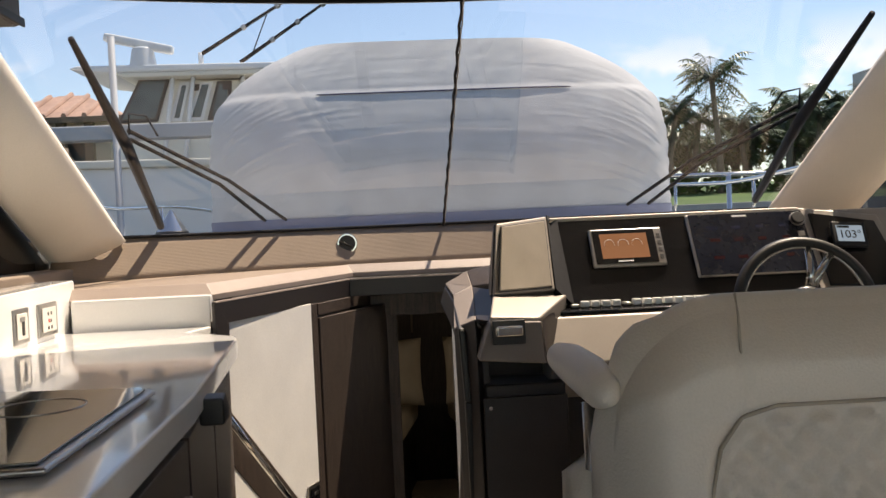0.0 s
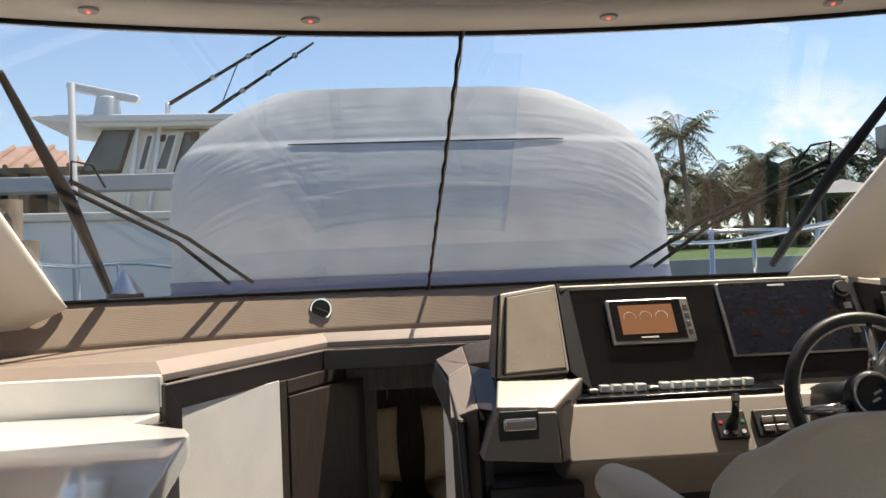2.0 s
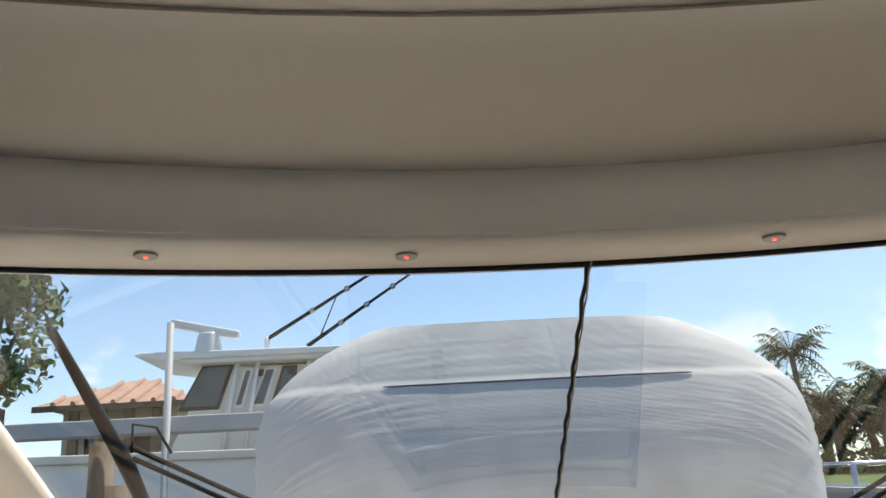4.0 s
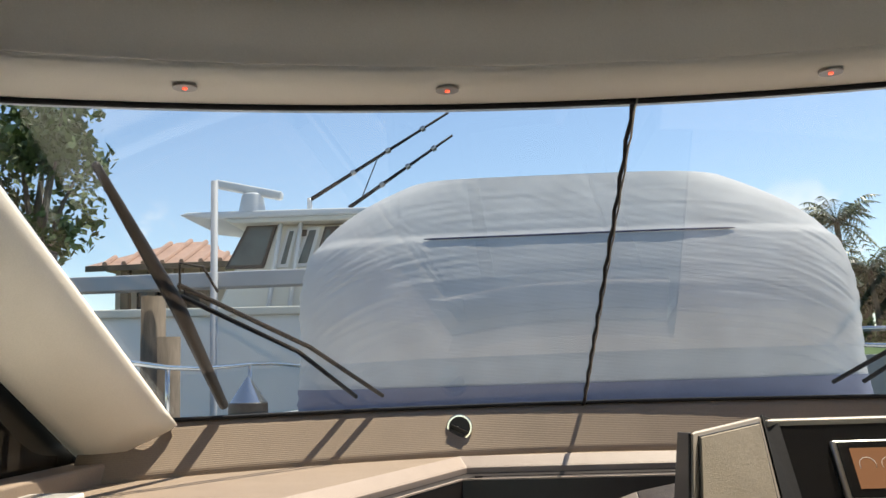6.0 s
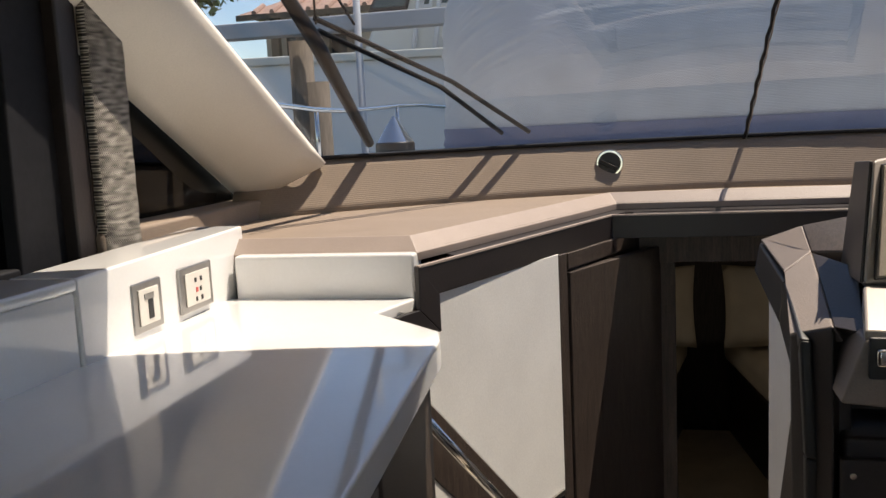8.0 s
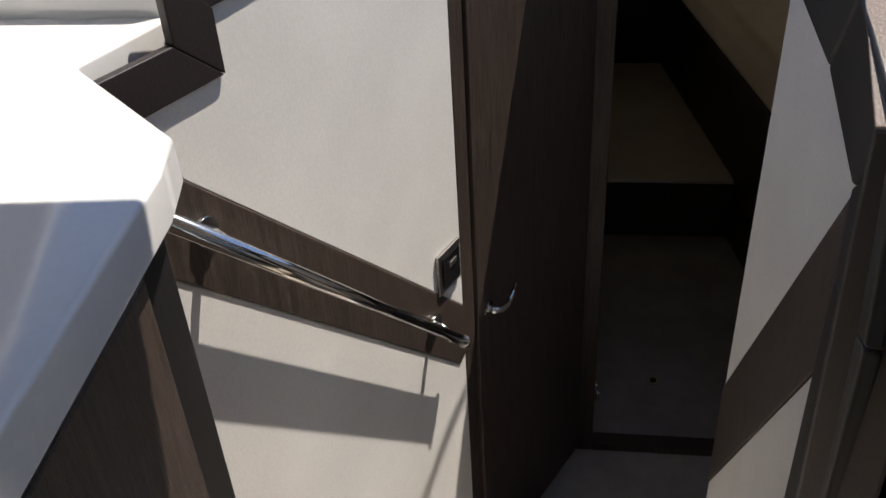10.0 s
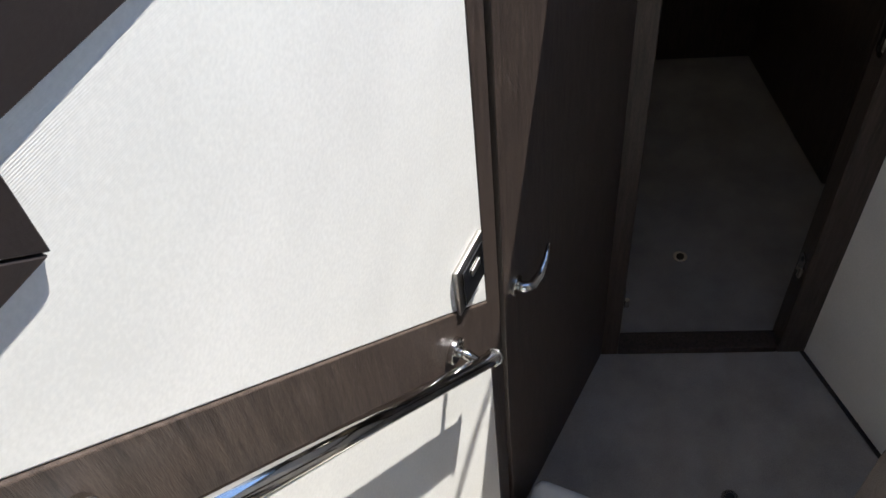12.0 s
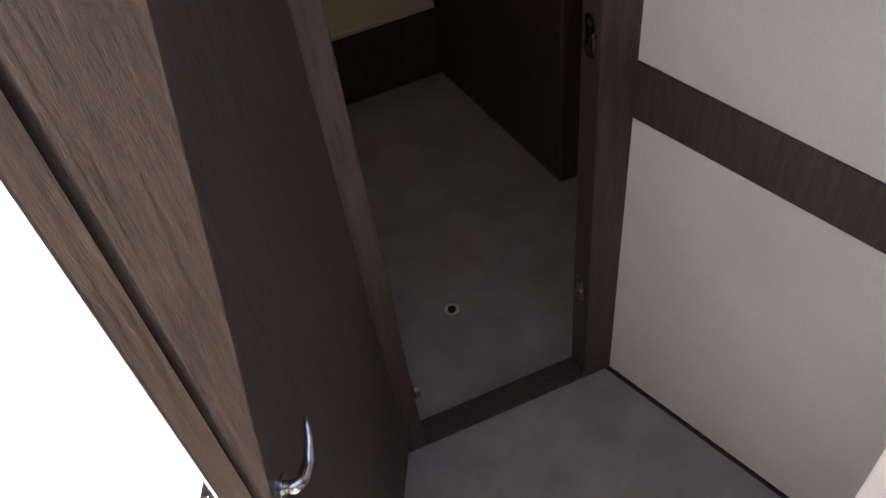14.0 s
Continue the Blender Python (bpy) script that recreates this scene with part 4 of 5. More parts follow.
for dx in (0.018, 0.042, 0.066):
    hp_(disc("control_key", (1.089 + dx, 2.848, 0.882), (0, -1, 0), 0.006, 0.003, WHITE_PRINT, 12))
for i in range(2):
    for j in range(2):
        hp_(box("control_key", (1.208 + 0.037 * i, 2.843, 0.878 + 0.024 * j), (1.238 + 0.037 * i, 2.849, 0.895 + 0.024 * j), BRUSHED, 0.002))
# the controls lie on the sloping front of the console
SLOPE = Matrix.Translation((0, 2.86, 0.985)) @ Matrix.Rotation(radians(-33), 4, "X") @ Matrix.Translation((0, -2.86, -0.985))
for ob in helm.children:
    if ob.name.startswith(("control_", "joystick")):
        ob.matrix_basis = SLOPE
# port speaker pod
POD = [Vector(p) for p in ((0.541, 2.864, 1.060), (0.737, 2.890, 1.066), (0.756, 3.104, 1.295), (0.565, 2.914, 1.278))]
POD_N = (POD[1] - POD[0]).cross(POD[3] - POD[0]).normalized()


def pod_quad(u0, v0, u1, v1, off):
    """A quad on the speaker pod's face, u across and v up, raised by off."""
    return [lerp(lerp(POD[0], POD[1], u), lerp(POD[3], POD[2], u), v) + POD_N * off for u, v in ((u0, v0), (u1, v0), (u1, v1), (u0, v1))]


hp_(prism("speaker_pod", POD, (0.03, 0.17, -0.04), SILVER, 0.008))
# dark sheet standing in for the shade on the pod's port side
hp_(prism("pod_side_shade", [POD[0] + Vector((-0.004, 0.012, 0)), POD[3] + Vector((-0.004, 0.012, -0.004)), (0.585, 3.16, 1.26), (0.555, 3.14, 1.04)], (0.006, 0, 0), WENGE_FLAT, 0.002))
hp_(prism("speaker_cheek", [(0.757, 3.100, 1.298), (0.739, 2.886, 1.068), (0.800, 2.912, 1.012), (0.788, 3.078, 1.278)], (0, 0.05, -0.02), RUBBER, 0.002))
hp_(prism("speaker_rim", pod_quad(0.085, 0.03, 0.955, 0.945, -0.002), POD_N * 0.008, BLACK, 0.002))
hp_(prism("speaker_cloth", pod_quad(0.10, 0.045, 0.94, 0.93, 0.001), POD_N * 0.009, SPEAKER, 0.004))
hp_(prism("pod_apron", [(0.514, 2.725, 1.010), (0.66, 2.74, 1.000), (0.775, 2.905, 1.050), (0.541, 2.866, 1.060)], (0, 0.02, -0.10), SILVER, 0.006))
hp_(prism("pod_front", [(0.478, 2.722, 0.885), (0.672, 2.722, 0.868), (0.665, 2.735, 0.99), (0.515, 2.72, 0.995)], (0, 0.25, 0), CORNER, 0.006))
hp_(prism("pod_side", [(0.672, 2.722, 0.868), (0.665, 2.735, 0.99), (0.77, 2.93, 1.03), (0.74, 2.90, 0.85)], (0.02, 0.03, 0), WENGE_FLAT, 0.004))
hp_(box("latch_well", (0.519, 2.712, 0.930), (0.614, 2.724, 1.000), BLACK, 0.003))
hp_(box("latch_handle", (0.527, 2.692, 0.955), (0.606, 2.714, 0.985), STEEL, 0.006))
hp_(box("locker_door", (0.492, 2.785, 0.30), (0.742, 2.802, 0.765), WENGE_FLAT, 0.004))
hp_(disc("key_lock", (0.512, 2.786, 0.735), (0, -1, 0), 0.006, 0.004, STEEL, 14))
tagged(helm, "taupe helm console with dark screens and white rocker switches", "helm console")

# angular padded corner of the console beside the steps
corner = empty("console_corner", (0.5, 3.05, 0))
KINV = Matrix.Translation(corner.location).inverted()


def kp(ob):
    ob.parent = corner
    ob.matrix_parent_inverse = KINV
    return ob


TIP, TOP, BEND, LOWR, LOWL, MIDL = (0.43, 3.41, 1.068), (0.499, 3.257, 1.12), (0.509, 3.198, 1.068), (0.48, 2.80, 0.998), (0.419, 2.88, 0.964), (0.434, 3.054, 1.052)
RIM1, RIM2, RIM3, RIM4 = (0.43, 3.428, 1.059), (0.43, 3.031, 1.037), (0.43, 2.832, 0.968), (0.44, 2.822, 0.75)
OUT1, OUT2, OUT3, OUT4 = (0.403, 3.31, 1.01), (0.430, 3.09, 0.935), (0.438, 2.955, 0.86), (0.440, 2.95, 0.75)
kp(prism("upper_face", [TIP, TOP, BEND, MIDL], (0.02, 0.012, -0.03), CORNER, 0.004))
kp(prism("upper_face", [MIDL, BEND, LOWR, LOWL], (0.02, 0.012, -0.03), CORNER, 0.004))
kp(prism("lower_face", [LOWL, LOWR, (0.488, 2.775, 0.0), (0.43, 2.84, 0.0)], (0.02, 0.05, 0), WENGE_FLAT, 0.006))
kp(prism("top_face", [TOP, (0.60, 3.25, 1.14), (0.60, 3.10, 1.085), BEND], (0, 0.01, -0.03), WENGE, 0.004))
kp(prism("inner_face", [BEND, (0.56, 3.02, 1.066), (0.53, 2.78, 0.99), LOWR], (0.02, 0.02, -0.02), WENGE_FLAT, 0.004))
for quad in ((OUT1, RIM1, RIM2, OUT2), (OUT2, RIM2, RIM3, OUT3), (OUT3, RIM3, RIM4, OUT4), (OUT4, RIM4, (0.452, 2.83, 0.0), (0.446, 2.95, 0.0))):
    kp(prism("rim", quad, (0.022, 0.0, -0.004), BLACK, 0.006, segments=3))
tagged(corner, "brown leatherette corner of the console beside the steps", "console panel")

# steering wheel
wheel = empty("steering_wheel", (1.407, 2.64, 1.0))
wheel.rotation_euler = (radians(72), 0, radians(-3))
ring = [(0.192 * math.cos(a * math.pi / 32), 0.192 * math.sin(a * math.pi / 32), 0) for a in range(64)]
tube("rim", ring, 0.0165, BLACK, 14, True, wheel)
ring2 = [(0.176 * math.cos(a * math.pi / 32), 0.176 * math.sin(a * math.pi / 32), 0.004) for a in range(64)]
tube("inner_ring", ring2, 0.004, STEEL, 8, True, wheel)
for a in (70, 200, 320):
    for s in (-11, 11):
        c, d = radians(a), radians(a + s)
        tube("spoke", [(0.05 * math.cos(c), 0.05 * math.sin(c), 0.0), (0.11 * math.cos(c + (d - c) * 0.6), 0.11 * math.sin(c + (d - c) * 0.6), 0.004), (0.178 * math.cos(d), 0.178 * math.sin(d), 0.002)], [0.014, 0.012, 0.010], STEEL, 10, parent=wheel)
disc("hub", (0, 0, -0.02), (0, 0, 1), 0.062, 0.042, BLACK, 32, 0.058, parent=wheel)
tube("hub_ring", [(0.050 * math.cos(a * math.pi / 20), 0.050 * math.sin(a * math.pi / 20), 0.022) for a in range(40)], 0.0045, STEEL, 8, True, wheel)
disc("hub_cap", (0, 0, 0.020), (0, 0, 1), 0.042, 0.004, BLACK_GLOSS, 28, parent=wheel)
for dx in (-0.008, 0.006):
    box("hub_mark", (dx - 0.010, -0.006 + dx, 0.0243), (dx + 0.012, 0.0 + dx, 0.0250), BRUSHED, 0, wheel, pose(0, 0, 0, 0, 0, 25))
tube("column", [(0, 0, -0.02), (0, 0.02, -0.24)], [0.045, 0.06], BLACK, 20, parent=wheel)
tagged(wheel, "black rimmed steering wheel with three chrome spokes", "steering wheel")

# ---- helm seat ----
seat = empty("helm_bench", (1.1, 1.7, 0))


def back_shell(u, v):
    """The seat back's outer face, padded and quilted in its middle."""
    x0, x1, zb, zt = 0.568, 1.70, 0.42, 1.125
    x = x0 + (x1 - x0) * u
    edge = min(u, 1 - u) * (x1 - x0)
    sag = 0.20 - math.sqrt(max(0, 0.04 - (0.20 - min(edge, 0.2)) ** 2)) if edge < 0.2 else 0
    z = zb + (zt - sag - zb) * v
    rim = min(edge, zt - sag - z)
    y = 1.47 + 0.07 * (1 - min(1, rim / 0.09)) ** 2.2 + 0.10 * (z - 1.0) * 0.3
    qx0, qz1 = 0.70, 0.985
    inx, inz = min(x - qx0, x1 - 0.19 - x), qz1 - z
    r = 0.10
    d = min(inx, inz)
    if inx < r and inz < r:
        d = r - math.hypot(r - inx, r - inz)
    if d > 0:
        a, b = (x + z) / 0.062, (x - z) / 0.062
        q = (abs(math.sin(math.pi * a / 1.0)) * abs(math.sin(math.pi * b / 1.0))) ** 0.5
        y += 0.012 - 0.018 * q * min(1, d / 0.02)
    elif d > -0.012:
        y += 0.010 * (1 + d / 0.012)
    if abs(x - 0.752) < 0.006 and z > 0.985:
        y += 0.004
    return Vector((x, y, z))


bm = bmesh.new()
NU, NV = 150, 96
ga = [[bm.verts.new(back_shell(i / NU, j / NV) - Vector((1.1, 1.7, 0))) for j in range(NV + 1)] for i in range(NU + 1)]
for i in range(NU):
    for j in range(NV):
        bm.faces.new((ga[i][j], ga[i + 1][j], ga[i + 1][j + 1], ga[i][j + 1]))
gb = [[bm.verts.new(Vector((back_shell(i / 40, j / 20).x, 1.64, back_shell(i / 40, j / 20).z)) - Vector((1.1, 1.7, 0))) for j in range(21)] for i in range(41)]
for i in range(40):
    for j in range(20):
        bm.faces.new((gb[i][j], gb[i + 1][j], gb[i + 1][j + 1], gb[i][j + 1]))
mesh_ob("backrest", bm, CREAM, smooth=True, parent=seat)


def back_edge(u, v):
    k = u
    if k < 0.2:
        p = back_shell(0, k / 0.2)
    elif k > 0.8:
        p = back_shell(1, (1 - k) / 0.2)
    else:
        p = back_shell((k - 0.2) / 0.6, 1)
    bulge = 0.03 * math.sin(math.pi * v)
    out = Vector((-bulge if k < 0.25 else bulge if k > 0.75 else 0, 0, bulge if 0.22 < k < 0.78 else 0))
    return Vector((p.x, p.y + (1.64 - p.y) * v, p.z)) + out * 0.8 - Vector((1.1, 1.7, 0))


sheet("backrest_edge", back_edge, 120, 8, CREAM, parent=seat)
def rel(pts):
    return [Vector(p) - Vector((1.1, 1.7, 0)) for p in pts]


tube("piping", rel([(0.695, 1.474, 0.45), (0.697, 1.474, 0.86), (0.712, 1.474, 0.93), (0.745, 1.474, 0.975), (0.80, 1.474, 0.99), (1.50, 1.474, 0.99)]), 0.0035, STITCH, 8, parent=seat)
tube("stitch", rel([(0.752, 1.478, 0.99), (0.752, 1.485, 1.06), (0.753, 1.492, 1.12), (0.755, 1.51, 1.155)]), 0.0022, STITCH, 6, parent=seat)
bm = bmesh.new()
add_box(bm, (-0.56, -0.05, 0.42), (0.58, 0.42, 0.60))
mesh_ob("cushion", bm, CREAM, bevel=0.06, segments=5, parent=seat)
bm = bmesh.new()
add_box(bm, (-0.5, -0.1, 0.0), (0.5, 0.35, 0.42))
mesh_ob("pedestal", bm, WENGE_FLAT, bevel=0.01, parent=seat)


def arm(x, z):
    pts = [(x, 1.52, z), (x, 1.56, z + 0.004), (x, 1.66, z + 0.012), (x, 1.80, z + 0.012), (x, 1.90, z + 0.008), (x, 1.93, z)]
    return tube("armrest", rel(pts), [0.014, 0.030, 0.036, 0.035, 0.028, 0.010], CREAM, 18, parent=seat)


for x in (0.56, 1.70):
    arm(x, 1.005)
    bm = bmesh.new()
    for dx in (-0.012, 0.012):
        add_tube(bm, rel([(x + dx, 1.62, 0.98), (x + dx, 1.60, 0.70)]), 0.010, 10)
    mesh_ob("arm_support", bm, BRUSHED, smooth=True, parent=seat)
    tube("side_bolster", rel([(x - 0.01, 1.56, 0.55), (x - 0.015, 1.62, 0.72), (x - 0.01, 1.64, 0.86), (x, 1.66, 0.90)]), [0.03, 0.05, 0.045, 0.012], CREAM, 14, parent=seat)
tagged(seat, "wide cream leather helm bench with diamond quilted back", "bench")

# ---- outside: foredeck and covered tender ----
def deck(u, v):
    half = 2.15 * (1 - max(0, v - 0.1) ** 2.2 * 1.1)
    x = MID + (u * 2 - 1) * half
    start = max(3.55, 4.47 - 0.287 * (x - MID) ** 2)
    y = start + (10.1 - start) * v
    return Vector((x, y, 1.24 - 0.10 * abs(u * 2 - 1) ** 3 + 0.02 * v))


struct(sheet("foredeck", deck, 24, 24, HULL, 0.04), "white moulded foredeck", "deck")


def hull_side(side):
    def f(u, v):
        if u < 0.45:
            p = Vector((MID + side * 2.14, -4.2 + 8.0 * u / 0.45, 1.13))
        else:
            p = deck(0.0 if side < 0 else 1.0, (u - 0.45) / 0.55)
            p.z -= 0.01
        q = Vector((MID + (p.x - MID) * 0.86, p.y, -1.75))
        return lerp(p, q, v)
    return struct(sheet("hull_side", f, 40, 6, HULL, 0.04), "white curved hull side", "hull")


hull_side(-1)
hull_side(1)
for s0, s1 in ((-1.62, -1.345), (2.345, 2.62)):
    struct(box("side_deck", (s0, -4.2, 0.80), (s1, 3.6, 0.86), HULL, 0.01), "white side deck outside the windows", "deck")


def lump(u, v):
    """Cloth-covered rounded bulk: u round the side from port to starboard, v from foot to crown."""
    a = math.pi * (1.0 - u)
    n = 0.36
    ca, sa = math.cos(a), math.sin(a)
    cx = math.copysign(abs(ca) ** n, ca)
    sy = abs(sa) ** 0.55
    prof = 1.0 + 0.035 * max(0, 1 - 2.6 * v) ** 2 if v < 0.5 else 1.0 - 0.34 * ((v - 0.5) / 0.5) ** 2.8
    bulge = 1 + 0.02 * math.sin(v * math.pi)
    x = MID + 0.07 + cx * 1.335 * prof * bulge
    front = 5.02 + 0.55 * max(0, v - 0.35) ** 1.4
    y = front + (1 - sy) * 0.85
    z = 1.20 + 1.17 * (v ** 0.92) - 0.04 * u * v
    side = abs(cx) ** 3
    t = max(0.0, min(1.0, (v - 0.68) / 0.05))
    y += 0.035 * t * t * (3 - 2 * t) * (0.4 + 0.6 * side)
    out = min(1.0, abs(x - MID - 0.07) / 1.335)
    fold = z + 0.34 * out ** 4
    edge = out ** 5 * (1.0 if v < 0.7 else 0.3)
    w = noise.noise(Vector((x * 0.7, y * 0.8, z * 2.5))) * 0.010
    for freq, size in ((13.0, 0.012), (29.0, 0.010), (55.0, 0.005)):
        ridge = abs(noise.noise(Vector((x * 1.7 + freq, y * 1.2, fold * freq))))
        w -= size * max(0.0, 1 - 3.2 * ridge) * (0.07 + edge)
    w += noise.noise(Vector((x * 3, y * 3, fold * 34))) * 0.003 * (0.4 + edge)
    return Vector((x + math.copysign(w, cx) * side, y - w, z))


cover = empty("covered_tender", (MID, 5.6, 1.2))
CINV = Matrix.Translation(cover.location).inverted()


def cp(ob):
    ob.parent = cover
    ob.matrix_parent_inverse = CINV
    return ob


cp(sheet("cover_cloth", lump, 190, 160, COVER))


def lump_top(u, v):
    p = lump(u, 1.0)
    q = Vector((p.x * 0.96 + MID * 0.04, 7.3, 2.30))
    r = lerp(p, q, v)
    r.z += 0.05 * math.sin(math.pi * v) * (1 - abs(u * 2 - 1) ** 2)
    return r


cp(sheet("cover_top", lump_top, 60, 8, COVER))
def lump_u(x, v):
    c = max(-1, min(1, (x - MID - 0.07) / (1.335 * (1.0 - 0.34 * (max(0, v - 0.5) / 0.5) ** 2.8))))
    c = math.copysign(abs(c) ** (1 / 0.36), c)
    return 1 - math.acos(c) / math.pi


cp(tube("cover_seam", [lump(lump_u(-0.12 + 1.40 * k / 40, 0.70), 0.70) + Vector((0, -0.008, 0)) for k in range(41)], [0.002] + [0.0045] * 39 + [0.002], COVER_DARK, 6))
cp(tube("cover_ridge", [lump_top(lump_u(-0.05 + 1.1 * k / 30, 1.0), 0.35) + Vector((0, 0, 0.008)) for k in range(31)], 0.016, COVER_DARK, 8))
# strip over the cover's foot, coloured darker to stand for shade there
cp(sheet("cover_foot_shade", lambda u, v: lump(u, 0.11 * v) + Vector((0, -0.010, 0)), 120, 8, COVER_FOOT_SHADE))
tagged(cover, "tender under a wrinkled pale grey fabric cover", "covered boat")

# wipers
def wiper(side):
    def X(x):
        return 2 * MID - x + 0.12 if side > 0 else x
    e = empty("windscreen_wiper", (X(-0.55), 4.35, 1.3))
    inv = Matrix.Translation(e.location).inverted()

    def P(x, v, lift):
        p = screen_point(0.5 + (x - MID) / 2.76, v)
        return Vector((X(p.x), p.y + lift, p.z + lift * 1.4))
    parts = [tube("blade", [P(-0.735, 0.02, 0.02), P(-0.69, 0.42, 0.03), P(-0.665, 0.83, 0.03)], [0.016, 0.022, 0.010], RUBBER, 8),
             tube("arm", [P(-0.24, 0.015, 0.03), P(-0.42, 0.22, 0.05), P(-0.67, 0.47, 0.045)], 0.008, RUBBER, 8),
             tube("arm", [P(-0.33, 0.015, 0.03), P(-0.46, 0.20, 0.05), P(-0.68, 0.43, 0.045)], 0.008, RUBBER, 8),
             tube("hose", [P(-0.67, 0.46, 0.04), P(-0.65, 0.52, 0.06), P(-0.60, 0.51, 0.06), P(-0.59, 0.44, 0.05)], 0.004, RUBBER, 6)]
    for o in parts:
        o.parent = e
        o.matrix_parent_inverse = inv
    tagged(e, "long black windscreen wiper with twin arms", "wiper", "windscreen wipers")


wiper(-1)
wiper(1)
cone = disc("deck_vent", (-0.89, 4.9, 1.24), (0, 0, 1), 0.085, 0.075, BLACK, 24)
tagged(cone, "small conical steel deck light on a black base", "deck fitting")
disc("steel_cone", (-0.89, 4.9, 1.31), (0, 0, 1), 0.082, 0.115, STEEL, 24, 0.004, parent=cone)
for s in (-1, 1):
    pr = [(MID + s * (2.02 - 0.9 * max(0, k / 12 - 0.3) ** 2), 3.9 + 5.2 * k / 12, 1.50 + 0.02 * math.sin(k)) for k in range(13)]
    g = tube("deck_rail", pr, 0.014, STEEL, 8)
    tagged(g, "stainless steel guard rail along the foredeck", "rail", "deck rails")
    for k in (1, 4, 7, 10):
        tube("stanchion", [pr[k], Vector(pr[k]) + Vector((0, 0, -0.32))], 0.012, STEEL, 8, parent=g)

# ---- outside: water, land ----
struct(box("water", (-900, -300, -1.7), (900, 30.5, -1.6), WATER, 0), "dark rippled canal water", "water")
def land(u, v):
    x = -600 + 1200 * u
    y = 30 + 1500 * v ** 3
    z = 1.55 + 0.05 * (y - 30) if y < 80 else 4.05 + 0.012 * (y - 80)
    return Vector((x, y, z))


struct(sheet("ground", land, 40, 40, GRASS), "green lawn on the far bank", "ground")
struct(box("seawall", (-600, 29.6, -2), (600, 30.2, 1.62), STONE, 0.02), "grey concrete seawall", "seawall")

# house with a hipped tile roof
def house(cx, cy, z0, w, d, hw, hr):
    e = empty("house", (cx, cy, z0))
    bm = bmesh.new()
    add_box(bm, (-w / 2, 0, -1.5), (w / 2, d, hw))
    mesh_ob("wall", bm, STUCCO, parent=e)
    bm = bmesh.new()
    o = 0.8
    a = [bm.verts.new(p) for p in ((-w / 2 - o, -o, hw), (w / 2 + o, -o, hw), (w / 2 + o, d + o, hw), (-w / 2 - o, d + o, hw))]
    r = [bm.verts.new((-w * 0.12, d / 2, hw + hr)), bm.verts.new((w * 0.12, d / 2, hw + hr))]
    for f in ((a[0], a[1], r[1], r[0]), (a[1], a[2], r[1]), (a[2], a[3], r[0], r[1]), (a[3], a[0], r[0]), (a[3], a[2], a[1], a[0])):
        bm.faces.new(f)
    mesh_ob("roof", bm, ROOF, parent=e)
    bm = bmesh.new()
    k = int(w / 0.5)
    for i in range(k + 1):
        x = -w / 2 - o + (w + 2 * o) * i / k
        t = min(1, (w / 2 + o - abs(x)) / (w * 0.38 + o))
        top = Vector((x, -o + (d / 2 + o) * t, hw + hr * t + 0.05))
        add_tube(bm, [(x, -o, hw + 0.05), top], 0.10, 6)
    tagged(mesh_ob("roof_tile_rows", bm, ROOF, parent=e), kind="stuff")
    box("eaves_board", (-w / 2 - o, -o - 0.05, hw - 0.22), (w / 2 + o, -o, hw), TIMBER, 0.01, e)
    for i in range(4):
        x = -w / 2 + 0.6 + (w - 1.2) * i / 3
        box("post", (x - 0.15, -0.6, -1.5), (x + 0.15, -0.3, hw), TIMBER, 0.01, e)
    box("window", (-w * 0.3, -0.03, 0.4), (-w * 0.05, 0.0, hw - 0.5), TINTED, 0.01, e)
    box("window", (w * 0.08, -0.03, 0.4), (w * 0.32, 0.0, hw - 0.5), TINTED, 0.01, e)
    tagged(e, "low house with an orange terracotta tile roof", "house")


house(-12.0, 33.8, 2.0, 4.2, 4.6, 3.8, 1.25)


